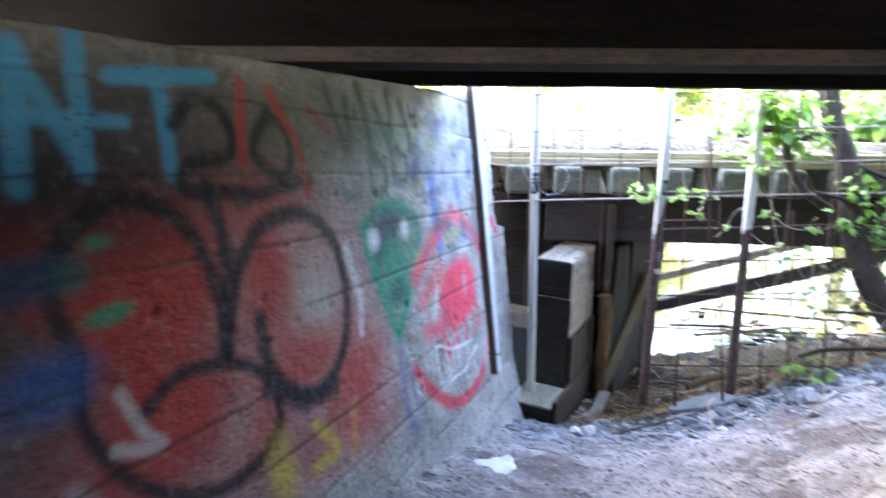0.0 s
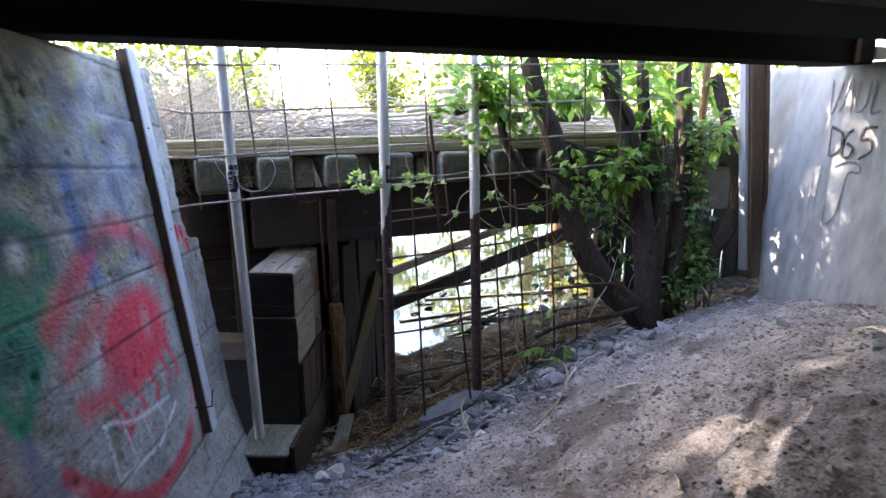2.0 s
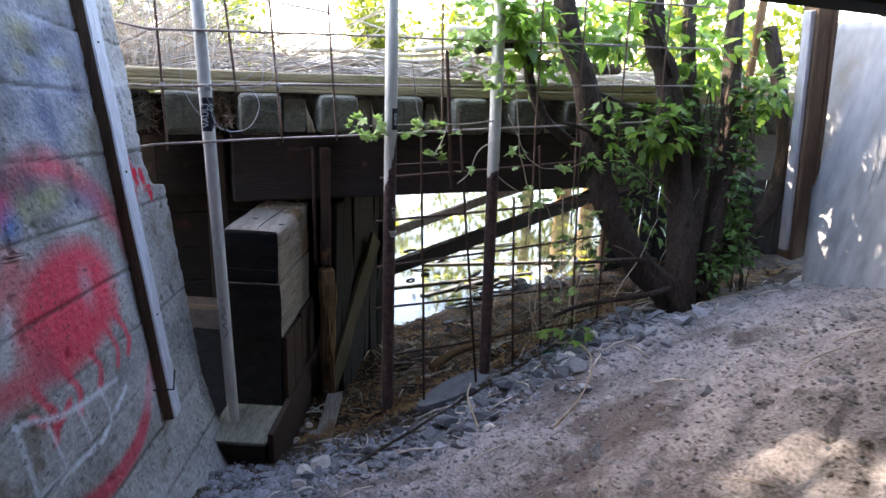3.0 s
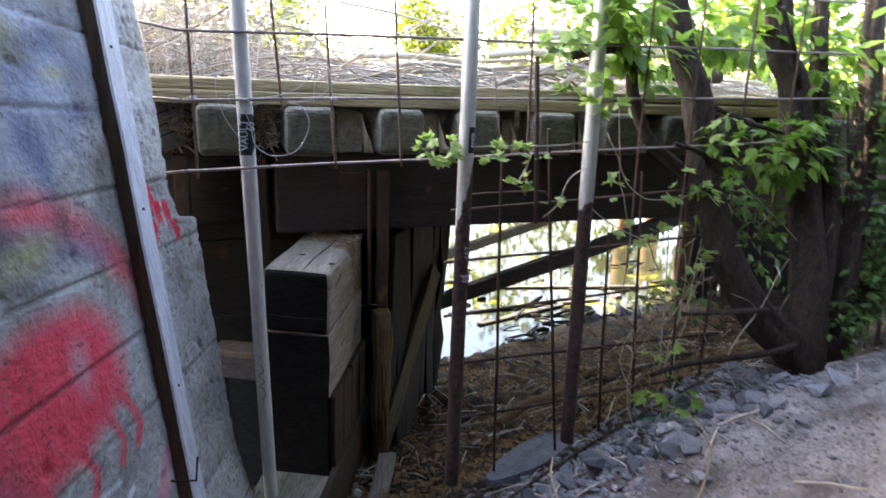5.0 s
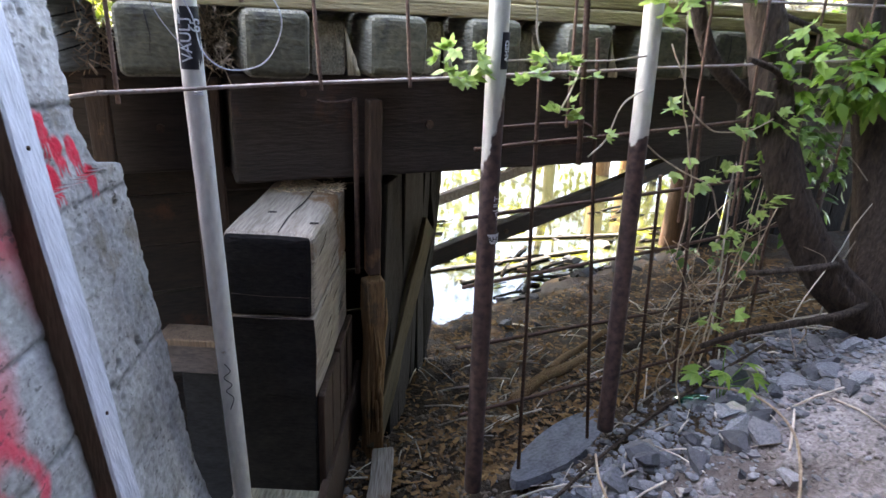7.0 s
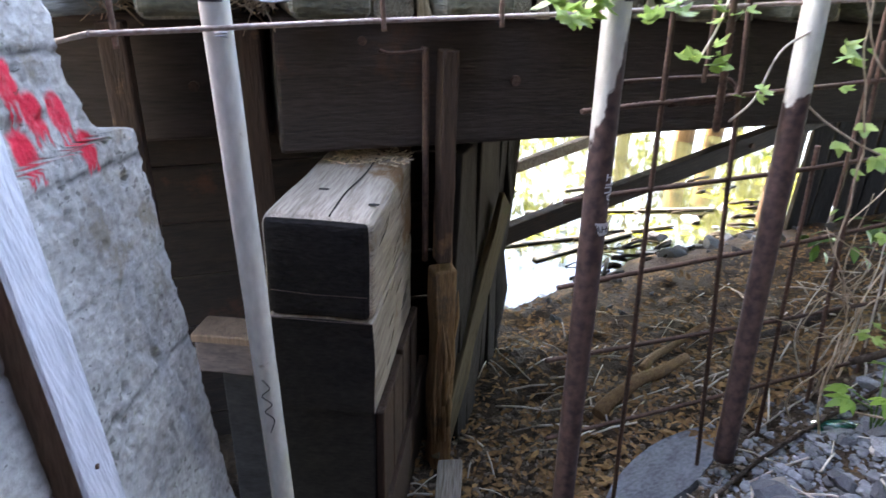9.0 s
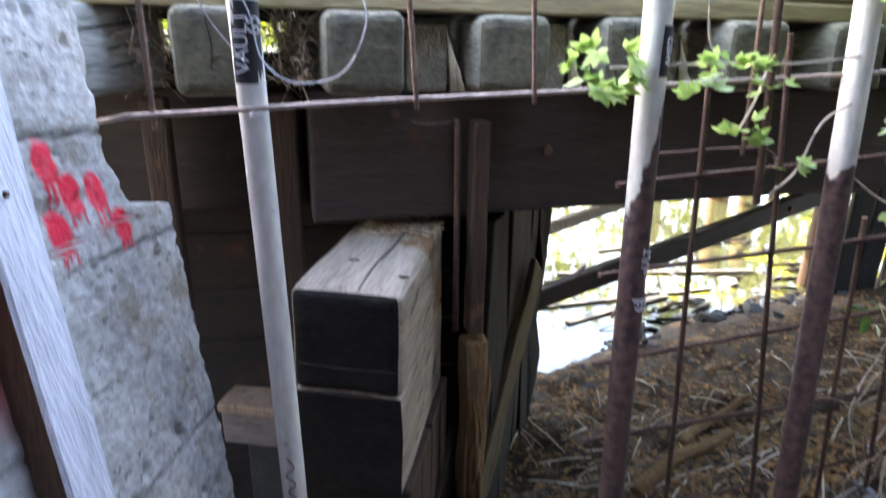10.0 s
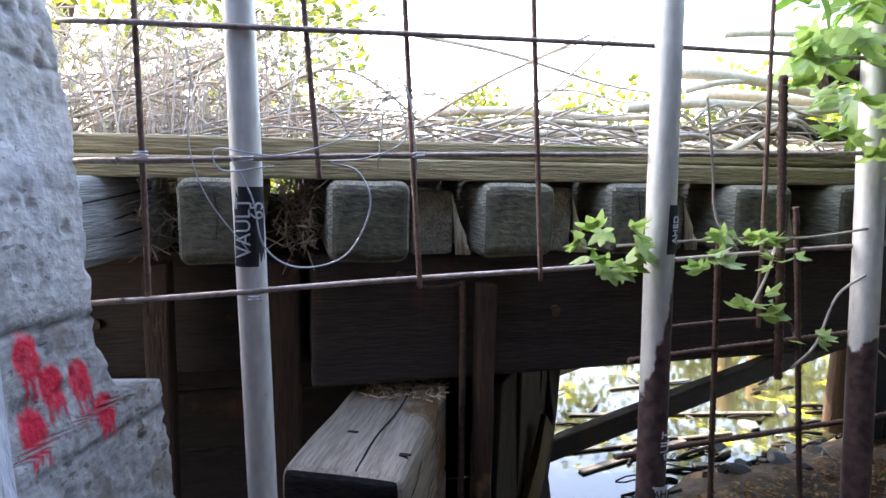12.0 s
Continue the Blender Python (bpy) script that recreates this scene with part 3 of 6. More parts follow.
    cv.line([(2.3, 0.55), (2.6, 0.5), (2.8, 0.47), (3.1, 0.5)], 0.09, PINK, 0.7, 0.7)
    cv.blob(2.95, 0.63, 0.04, 0.07, (0.5, 0.3, 0.34), 0.6, 0.6)
    cv.line([(2.42, 0.6), (2.5, 0.7)], 0.05, WHITE, 0.5, 0.8)
    for u in (2.5, 2.66, 2.82, 2.98, 3.08):
        cv.line([(u, 0.48), (u + 0.05, 0.36), (u + 0.01, 0.3)], 0.035, PINK, 0.85, 0.4)
    cv.line([(2.45, 0.42), (2.54, 0.34), (2.64, 0.36)], 0.03, PINK, 0.85, 0.4)
    cv.line([(2.38, 0.45), (2.36, 0.22), (2.74, 0.14), (3.0, 0.2)], 0.022, WHITE, 0.85, 0.5, False)
    cv.line([(2.38, 0.45), (2.6, 0.34), (2.95, 0.26)], 0.02, WHITE, 0.8, 0.5)
    for u in (2.5, 2.66, 2.82):
        cv.line([(u, 0.36 - 0.2 * (u - 2.5)), (u + 0.02, 0.19)], 0.018, WHITE, 0.75, 0.5)
    cv.line([(2.09, 0.43), (2.24, 0.25), (2.49, 0.05), (2.79, -0.03), (3.05, 0.0), (3.24, 0.14)], 0.075, (0.5, 0.04, 0.07), 0.9, 0.4)
    cv.line([(1.98, 0.6), (1.94, 0.35), (2.0, 0.15)], 0.06, (0.1, 0.12, 0.24), 0.7, 0.7)
    cv.line([(2.02, 0.5), (2.08, 0.25)], 0.05, (0.1, 0.12, 0.24), 0.5, 0.8)
    # low yellow and white flecks, blue corner
    cv.blob(1.03, 0.55, 0.06, 0.12, YELLOW, 0.8, 0.6)
    cv.line([(1.24, 0.6), (1.34, 0.45), (1.2, 0.45)], 0.05, YELLOW, 0.8)
    cv.line([(1.5, 0.55), (1.46, 0.38)], 0.05, (0.55, 0.25, 0.04), 0.6)
    cv.blob(0.4, 1.15, 0.11, 0.07, BLUE, 0.9, 0.5)
    cv.blob(0.4, 1.38, 0.12, 0.05, (0.01, 0.05, 0.12), 0.9, 0.5)
    cv.blob(0.58, 1.25, 0.07, 0.025, GREEN, 0.9, 0.4)
    cv.blob(0.6, 1.42, 0.04, 0.02, GREEN, 0.7, 0.5)
    cv.blob(0.52, 1.36, 0.05, 0.04, (0.03, 0.1, 0.1), 0.8, 0.5)
    cv.line([(0.55, 1.06), (0.58, 0.95), (0.62, 0.88), (0.5, 0.94)], 0.035, (0.55, 0.5, 0.5), 0.75)
    cv.line([(0.38, 0.9), (0.46, 0.7), (0.44, 0.6)], 0.05, WHITE, 0.4, 0.8)
    # blotches of old thin paint and damp
    spot = random.Random(77)
    for _ in range(46):
        cv.blob(spot.uniform(1.7, 3.7), spot.uniform(0.0, 1.7), spot.uniform(0.03, 0.14), spot.uniform(0.02, 0.09), spot.choice(((0.1, 0.11, 0.17), (0.12, 0.1, 0.085), (0.2, 0.19, 0.12), (0.08, 0.09, 0.13), (0.6, 0.6, 0.62))), spot.uniform(0.15, 0.42), 0.9)
    for _ in range(80):
        cv.blob(spot.uniform(2.3, 3.35), spot.uniform(0.95, 1.75), spot.uniform(0.015, 0.1), spot.uniform(0.012, 0.06), spot.choice(((0.05, 0.07, 0.16), (0.07, 0.075, 0.1), (0.04, 0.05, 0.1), (0.3, 0.29, 0.13), (0.05, 0.045, 0.045))), spot.uniform(0.3, 0.75), 0.8)
    # dirt held in the board joints
    row = (cv.v + 0.11 * cv.u - 1.64) / 0.235
    gap = np.abs(row - np.round(row)) * 0.235
    held = np.clip(0.55 + 0.6 * np.sin(cv.u * 3.1 + np.round(row) * 2.3) + 0.3 * np.sin(cv.u * 11 + np.round(row)), 0, 1)
    cv.lay(0.8 * held * np.clip(1.4 - gap / 0.006, 0, 1), (0.03, 0.028, 0.027))
    # dark brown streak beside the board and red finger drips on the broken end
    cv.blob(3.33, 1.0, 0.05, 0.9, (0.09, 0.07, 0.055), 0.45, 0.8)
    for u, v, d in ((3.585, 0.965, 0.1), (3.624, 0.9, 0.07), (3.695, 0.888, 0.1), (3.74, 0.805, 0.06), (3.562, 0.845, 0.07)):
        cv.blob(u, v, 0.03, 0.04, (0.6, 0.02, 0.045), 1.0, 0.12)
        for q in (-0.016, 0.0, 0.018):
            cv.line([(u + q, v), (u + q, v - d * (0.7 + 8 * abs(q)))], 0.009, (0.52, 0.02, 0.04), 1.0, 0.2, False)
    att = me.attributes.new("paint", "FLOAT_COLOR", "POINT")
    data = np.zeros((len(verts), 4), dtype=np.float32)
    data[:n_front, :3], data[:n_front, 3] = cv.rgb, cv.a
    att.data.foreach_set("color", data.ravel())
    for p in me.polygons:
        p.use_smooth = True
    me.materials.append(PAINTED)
    return new("wall_left", me)


tagged(left_wall(), "board-marked concrete abutment covered in red, black and green graffiti", "wall", kind="structure")

# timber fixed along the abutment's end
trim = thing("upright_board", "bleached upright board with dark brown side on the abutment", "board")
bm = bmesh.new()
ring = []
for k in range(25):
    z = -0.1 + 1.93 * k / 24
    y = 3.212 + (z + 0.1) * 0.15
    b_w = 0.008 + 0.01 * z
    w = 0.004 * noise.noise(Vector((z * 3, 1, 1)))
    ring.append([bm.verts.new(left_face(y + dy, z, o)) for dy, o in ((0, -0.01), (0, 0.044 + w), (0.006, 0.05 + w), (0.08 + b_w, 0.05 + w), (0.087 + b_w, 0.042 + w), (0.087 + b_w, -0.01))])
for r0, r1 in zip(ring, ring[1:]):
    for j in range(5):
        f = bm.faces.new((r0[j], r0[j + 1], r1[j + 1], r1[j]))
        f.material_index = 1 if j == 0 else 0
bm.faces.new(ring[0]), bm.faces.new(ring[-1])
part("board", finish(bm), [GREY_BOARD, BROWN_BOARD], trim)
for z in (0.35, 0.95, 1.45):
    p = left_face(3.212 + (z + 0.1) * 0.15 + 0.045, z, 0.048)
    part("nail", tube([p, p + Vector((0.006, 0, 0))], 0.005, 8), RUST, trim)
p = left_face(3.2, 0.06, 0.0)
part("bracket", tube([p, p + Vector((0.08, -0.02, 0.0)), p + Vector((0.09, -0.02, 0.09))], 0.004, 6), RUST, trim, "bent rusty nail")

# ---------------------------------------------------------------- right abutment, added back wall, deck


def plain_wall(name, face, y0, y1, low, top, depth, material, slope=0.28):
    bm = bmesh.new()
    ny, nz = 110, 50
    g = []
    for i in range(ny + 1):
        col = []
        for k in range(nz + 1):
            z = low + (top - low) * k / nz
            y = y0 + (y1 + slope * z - y0) * i / ny
            p = face(y, z)
            col.append(bm.verts.new(face(y, z, 0.006 * noise.noise(p * 3) + 0.003 * noise.noise(p * 14))))
        g.append(col)
    for i in range(ny):
        for k in range(nz):
            bm.faces.new((g[i][k], g[i + 1][k], g[i + 1][k + 1], g[i][k + 1])).smooth = True
    rim = g[0][:0] + [g[i][nz] for i in range(ny + 1)] + [g[ny][k] for k in range(nz - 1, -1, -1)]
    away = face(0, 0, -depth) - face(0, 0)
    rb = [bm.verts.new(v.co + away) for v in rim]
    for i in range(len(rim) - 1):
        bm.faces.new((rim[i], rim[i + 1], rb[i + 1], rb[i]))
    bmesh.ops.recalc_face_normals(bm, faces=bm.faces)
    return part(name, bm, material)


wall_right = tagged(plain_wall("wall_right", right_face, -5.0, 3.28, -0.8, 1.84, 0.5, CONCRETE_B), "pale grey concrete abutment with black spray tags", "wall", kind="structure")
# underside and girders carry their shade as a near-black colour
tagged(part("ceiling", box(-3, 9.5, -5.2, 3.0, 2.24, 2.7, 0.01), SHADE_TIMBER), "underside of the bridge deck, coloured near-black for its shade", "ceiling", kind="structure")
# unseen wall added behind the camera to keep the underpass dark
tagged(part("back_blocker", box(-3, 9, -5.3, -5.0, -0.5, 3, 0), CONCRETE_B), "unseen concrete wall added to block light from behind", "wall", kind="structure")
g = thing("girder", "timber girder across the underpass, coloured near-black for its shade", "girder", "girders")
part("timber", box(-1.5, 5.0, 1.4, 2.05, 1.868, 2.238, 0.012, 2, 6, 0.004), SHADE_TIMBER, g)
# added strip: its paler colour paints the bounce light on the girder's edge
part("bottom_strip", box(-1.5, 5.0, 1.384, 1.398, 1.869, 1.918, 0.003, 1), DUSTY, g, "added grey strip for the light on the lower edge")
for k in range(9):
    part("bolt", tube([(-0.9 + 0.7 * k, 1.4, 2.1), (-0.9 + 0.7 * k, 1.382, 2.1)], 0.016, 8), RUST, g)
g = thing("girder", "edge girder with an iron end strap, coloured near-black for its shade", "girder", "girders")
part("timber", box(-1.2, 4.93, 2.72, 3.07, 1.82, 2.238, 0.012, 2, 6, 0.004), SHADE_TIMBER, g)
part("end_strap", box(4.72, 4.77, 2.705, 3.08, 1.815, 2.2, 0.004), RUST, g)
part("seat_pad", box(4.94, 5.2, 2.72, 3.05, 1.86, 1.93, 0.01), GREY_BOARD, g, "pale timber seat pad on the abutment")


def lettering(text, size, at, material, parent, name="lettering", thick=0.0008):
    cu = bpy.data.curves.new("lettering", "FONT")
    cu.body, cu.size, cu.extrude, cu.align_x, cu.align_y = text, size, thick, "CENTER", "CENTER"
    ob = bpy.data.objects.new("lettering", cu)
    scene.collection.objects.link(ob)
    bpy.context.view_layer.update()
    me = bpy.data.meshes.new_from_object(ob.evaluated_get(bpy.context.evaluated_depsgraph_get()))
    bpy.data.objects.remove(ob)
    me.materials.clear()
    me.materials.append(material)
    o = new(name, me)
    o.matrix_basis = at
    o.parent = parent
    return o


SPRAY_BLACK = surface("black_spray", (0.012, 0.012, 0.014), (0.03, 0.03, 0.034), 12, 0.7, 0.1)
SPRAY_GREY = surface("thin_grey_spray", (0.1, 0.1, 0.11), (0.2, 0.2, 0.22), 12, 0.8, 0.1)
SPRAY_CYAN = surface("cyan_spray", (0.1, 0.35, 0.42), (0.16, 0.45, 0.55), 12, 0.8, 0.1)


def wall_stroke(pts, width, material, face, parent, lift=0.009):
    bm = bmesh.new()
    line = curve_points([(a, b, 0) for a, b in pts], 8) if len(pts) > 2 else [Vector((*pts[0], 0)), Vector((*pts[1], 0))]
    rows = []
    for i, p in enumerate(line):
        d = (line[min(i + 1, len(line) - 1)] - line[max(i - 1, 0)]).normalized()
        s = Vector((-d.y, d.x, 0)) * width * 0.5 * (0.85 + 0.3 * noise.noise(p * 20))
        if i in (0, len(line) - 1):
            s *= 0.5
        rows.append([bm.verts.new(face((p + s * q).x, (p + s * q).y, lift if abs(q) < 1 else lift - 0.001)) for q in (-1, -0.6, 0.6, 1)])
    for r0, r1 in zip(rows, rows[1:]):
        for j in range(3):
            bm.faces.new((r0[j], r0[j + 1], r1[j + 1], r1[j]))
    return part("spray_stroke", finish(bm), material, parent)


def tag_letters(parent):
    rows = {
        "V": [[(3.07, 1.74), (3.02, 1.5), (2.97, 1.72)]],
        "A": [[(2.95, 1.52), (2.9, 1.74), (2.86, 1.52)], [(2.94, 1.61), (2.87, 1.6)]],
        "U": [[(2.83, 1.72), (2.82, 1.55), (2.77, 1.53), (2.74, 1.58), (2.74, 1.72)]],
        "L": [[(2.7, 1.72), (2.69, 1.53), (2.61, 1.53)]],
        "T": [[(2.64, 1.71), (2.5, 1.7)], [(2.57, 1.7), (2.56, 1.55)]],
    }
    for strokes in rows.values():
        for s in strokes:
            wall_stroke(s, 0.022, SPRAY_GREY, right_face, parent)
    for s in ([(2.98, 1.41), (2.95, 1.22)], [(2.98, 1.42), (2.88, 1.38), (2.86, 1.28), (2.94, 1.22)],
              [(2.79, 1.42), (2.85, 1.34), (2.84, 1.24), (2.78, 1.23), (2.76, 1.29), (2.82, 1.32)],
              [(2.6, 1.43), (2.7, 1.42), (2.71, 1.35), (2.64, 1.35), (2.61, 1.28), (2.7, 1.22)]):
        wall_stroke(s, 0.02, SPRAY_BLACK, right_face, parent)
    wall_stroke([(2.88, 1.16), (2.78, 1.2), (2.68, 1.19), (2.66, 1.14), (2.75, 1.12), (2.76, 0.92), (2.8, 0.8), (2.86, 0.78), (2.88, 0.9)], 0.018, SPRAY_GREY, right_face, parent)
    wall_stroke([(2.98, 1.15), (2.97, 0.85)], 0.012, SPRAY_GREY, right_face, parent)
    wall_stroke([(3.04, 1.1), (3.02, 0.8)], 0.012, SPRAY_GREY, right_face, parent)
    wall_stroke([(2.3, 1.5), (2.31, 1.38)], 0.04, SPRAY_CYAN, right_face, parent)
    wall_stroke([(2.29, 1.1), (2.3, 1.02)], 0.03, SPRAY_CYAN, right_face, parent)


tag_letters(wall_right)
# timber post and sheet at the right abutment's end
post = thing("timber_post", "brown split timber post against the abutment's end", "post")
lean = pose(5.02, 3.5, 0.2, 0, -8, 0)
part("post", box(-0.04, 0.09, -0.02, 0.1, 0, 1.75, 0.01, 2, 4, 0.006), BROWN_BOARD, post, at=lean)
part("plank", box(0.095, 0.135, -0.03, 0.02, 0.04, 1.72, 0.006, 2, 4, 0.004), BROWN_BOARD, post, at=lean)
# pale strip added for the sliver of sunlight left of the post
part("sunlit_sliver", box(-0.085, -0.045, 0.0, 0.06, 0.08, 1.7, 0.006, 2, 4, 0.004), GREY_BOARD, post, "pale strip standing in for the sunlit sliver by the post", at=lean)

# ---------------------------------------------------------------- creek
bm = bmesh.new()
bm.faces.new([bm.verts.new(p) for p in ((-60, 4.2, WATER), (60, 4.2, WATER), (60, 20, WATER), (-60, 20, WATER))])
WATERM = surface("creek_water", (0.008, 0.01, 0.006), (0.035, 0.038, 0.018), 1.5, 0.05, 0.05, fine=9, gloss_spread=0.03, spots=(0.17, 0.19, 0.025), spot_scale=1.3, spot_size=0.55)
WATERM.node_tree.nodes["Principled BSDF"].inputs["Specular IOR Level"].default_value = 0.5
tagged(part("water", bm, WATERM), "still shallow creek water with yellow-green scum", "water", kind="structure")

# ---------------------------------------------------------------- railway trestle
rng = random.Random(5)
TIE_X = {0: (0.9, 0.204), 1: (1.275, 0.222), 2: (1.716, 0.23)}
for i in range(-5, 14):
    if i == -1:
        continue
    x, wide = TIE_X.get(i, (0.905 + 0.41 * i + rng.uniform(-0.02, 0.02), 0.226))
    t = thing("bridge_tie", "weathered timber railway tie end with rounded corners", "railway tie", "bridge ties",
              at=pose(x, 4.139 + rng.uniform(-0.012, 0.02), 1.018, 0, 0, rng.uniform(-1.2, 1.2)))
    bm = box(0, wide, 0, 4.0, 0.0, 0.222, 0.034, 4, 5, 0.007, i * 3.7)
    for f in bm.faces:
        f.material_index = 1 if f.normal.y < -0.75 else 0
    part("timber", bm, [TIE, TIE_END], t)
    if i % 3 == 0:
        part("end_check", tube([(0.09, -0.001, 0.2), (0.1, -0.002, 0.13), (0.094, -0.001, 0.07)], [0.0022, 0.0012, 0.0005], 5), BLOCK_END, t)
t = thing("bridge_tie", "split grey railway tie stub lying askew by the wall", "railway tie", "bridge ties", at=pose(0.46, 4.16, 1.016, 0, 0, -22))
part("timber", box(0, 0.225, 0, 0.46, 0.0, 0.225, 0.022, 3, 5, 0.008, 9), GREY_TIE, t)
for z, l in ((0.06, 0.4), (0.1, 0.3), (0.16, 0.36)):
    part("split", tube(curve_points([(0.2245, 0.02, z), (0.2255, l * 0.5, z + 0.012), (0.2245, l, z + 0.03)], 5), 0.003, 5), BLOCK_END, t)
# short broken blocks wedged between the ties
for i in range(1, 9):
    x0 = TIE_X[i][0] + TIE_X[i][1] if i in TIE_X else 0.905 + 0.41 * i + 0.24
    x1 = TIE_X[i + 1][0] if i + 1 in TIE_X else 0.905 + 0.41 * (i + 1) - 0.025
    sp = thing("spacer_block", "splintered grey timber block wedged between the ties", "timber block", "spacer blocks")
    part("body", box(x0 + 0.03, x1 - 0.055, 4.27, 4.6, 1.018, 1.215 + rng.uniform(-0.015, 0.01), 0.012, 2, 4, 0.007, i), TIE, sp)
    # pale splinters paint the sunlit wedge seen in each tie gap
    for k in range(5):
        sx_ = x1 - 0.056 + 0.009 * k
        top_ = 1.2 - 0.032 * k + rng.uniform(-0.012, 0.012)
        part("splinter", tube([(sx_ + 0.012, 4.262, 1.018), (sx_ + 0.004, 4.258, 1.018 + (top_ - 1.018) * 0.6), (sx_ - 0.006, 4.27, top_)], [0.008, 0.007, 0.0015], 5), PALE_WOOD, sp)
sill = thing("guard_timber", "mossy weathered double guard timber along the tie ends", "timber")
part("lower_plank", box(-2.4, 7.2, 4.2, 4.4, 1.242, 1.3, 0.008, 2, 9, 0.005), SILL, sill)
part("upper_plank", box(-2.4, 7.2, 4.22, 4.4, 1.302, 1.352, 0.008, 2, 9, 0.006, 4), SILL, sill)
# boards added to keep the tie gaps dark and shade the creek bank
shade_deck = thing("shade_boards", "unseen near-black boards over the railway ties, added for shade", "decking")
for k in range(16):
    y = 4.42 + k * 0.24
    part("board", box(-4, 8, y, y + 0.225, 1.245, 1.285, 0.005, 1), SHADE_TIMBER, shade_deck)
st = thing("stringer", "dark creosoted bridge stringer under the ties", "beam", "stringers")
part("beam", box(1.24, 6.8, 4.3, 4.72, 0.61, 1.015, 0.012, 2, 7, 0.005), CREOSOTE, st)
part("bolt", tube([(2.02, 4.31, 0.82), (2.02, 4.285, 0.82)], 0.018, 8), RUST, st)
part("bolt", tube([(1.5, 4.31, 0.95), (1.5, 4.285, 0.95)], 0.014, 8), RUST, st)
st = thing("stringer", "dark brown set-back bridge stringer", "beam", "stringers")
part("beam", box(-2.0, 1.232, 4.47, 4.8, 0.63, 1.015, 0.012, 2, 5, 0.004, 3), CREOSOTE, st)
for x in (0.62, 1.0):
    part("bolt", tube([(x, 4.475, 0.8), (x, 4.45, 0.8)], 0.016, 8), RUST, st)
st = thing("stringer", "dark creosoted far bridge stringer", "beam", "stringers")
part("beam", box(-2.0, 6.8, 6.4, 6.8, 0.6, 1.015, 0.012, 2, 5, 0.004, 3), CREOSOTE, st)

st = thing("stringer", "dark creosoted outer bridge stringer", "beam", "stringers")
part("beam", box(-2.0, 6.8, 7.6, 7.95, 0.6, 1.015, 0.012, 2, 5, 0.004, 6), CREOSOTE, st)
part("bolt", tube([(2.5, 7.61, 0.8), (2.5, 7.585, 0.8)], 0.018, 8), RUST, st)
# timber stack under the bearing, askew with the abutment
blk = thing("bearing_block", "stacked timber bearing block, front ends near-black as painted shade, pale weathered sides", "timber block", at=pose(1.135, 3.93, 0, 0, 0, -25))


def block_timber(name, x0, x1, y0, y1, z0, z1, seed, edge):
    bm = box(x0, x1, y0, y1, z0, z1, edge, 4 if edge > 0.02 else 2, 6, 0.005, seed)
    # front faces take the near-black colour in place of their shade
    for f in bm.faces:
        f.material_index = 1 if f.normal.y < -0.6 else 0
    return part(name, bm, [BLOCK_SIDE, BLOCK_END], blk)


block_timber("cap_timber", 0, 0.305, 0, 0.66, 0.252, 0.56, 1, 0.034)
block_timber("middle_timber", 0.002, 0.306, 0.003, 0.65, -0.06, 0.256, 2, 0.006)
for k in range(4):
    part("side_plank", box(0.302, 0.328, 0.02 + 0.17 * k, 0.18 + 0.17 * k, -0.5, -0.062 - 0.01 * (k % 2), 0.006), CREOSOTE_Z, blk)
part("lower_timber", box(0.004, 0.3, 0.006, 0.68, -0.5, -0.056, 0.006, 2, 4, 0.004, 5), BLOCK_END, blk)
for z in (0.338,):
    part("end_crack", tube([(0.02, -0.0015, z + 0.004), (0.14, -0.002, z - 0.002), (0.29, -0.0015, z)], 0.0011, 5), DUSTY, blk)
rs = random.Random(8)
for k in range(16):
    y_, z_ = rs.uniform(0.06, 0.5), rs.uniform(-0.02, 0.48)
    l_ = rs.uniform(0.05, 0.16)
    part("side_check", tube([(0.3065, y_, z_), (0.3075, y_ + l_ * 0.5, z_ + 0.01), (0.3065, y_ + l_, z_ + rs.uniform(0.0, 0.03))], [0.0004, rs.uniform(0.0008, 0.0017), 0.0004], 5), BLOCK_END, blk)
part("joint_line", tube([(0.01, 0.0, 0.254), (0.15, -0.001, 0.2535), (0.3, 0.0, 0.255)], 0.0016, 5), DUSTY, blk, "pale line along the joint")
part("top_crack", tube(curve_points([(0.19, 0.02, 0.5605), (0.185, 0.2, 0.561), (0.2, 0.4, 0.561), (0.195, 0.66, 0.5605)]), 0.003, 5), BLOCK_END, blk)
for k, (x, y) in enumerate(((0.1, 0.22), (0.27, 0.12), (0.06, 0.45))):
    part("top_chip", box(x, x + 0.03, y, y + 0.012, 0.5595, 0.5622, 0.001, 1), BLOCK_END, blk)
base = thing("base_sill", "grey timber sill step under the bearing block", "timber", at=pose(1.135, 3.93, 0, 0, 0, -25))
part("step", box(-0.02, 0.30, -0.36, 0.75, -0.76, -0.502, 0.01, 2, 4, 0.004, 7), CREOSOTE, base)
part("top_board", box(-0.015, 0.31, -0.37, 0.0, -0.5, -0.478, 0.006), TIE, base, "grey top board")
part("side_board", box(0.312, 0.345, -0.34, 0.9, -0.85, -0.44, 0.006, 2, 4, 0.004, 2), CREOSOTE_Z, base)
ledge = thing("wedge_timber", "grey timber offcut wedged between wall and block", "timber", at=pose(1.135, 3.93, 0, 0, 0, -25))
part("timber", box(-0.36, -0.03, 0.22, 0.36, -0.13, 0.0, 0.01, 2, 3, 0.004), DUSTY, ledge)
part("cap", box(-0.36, -0.03, 0.2, 0.33, 0.002, 0.034, 0.007, 2, 3, 0.004), BROWN_BOARD, ledge)
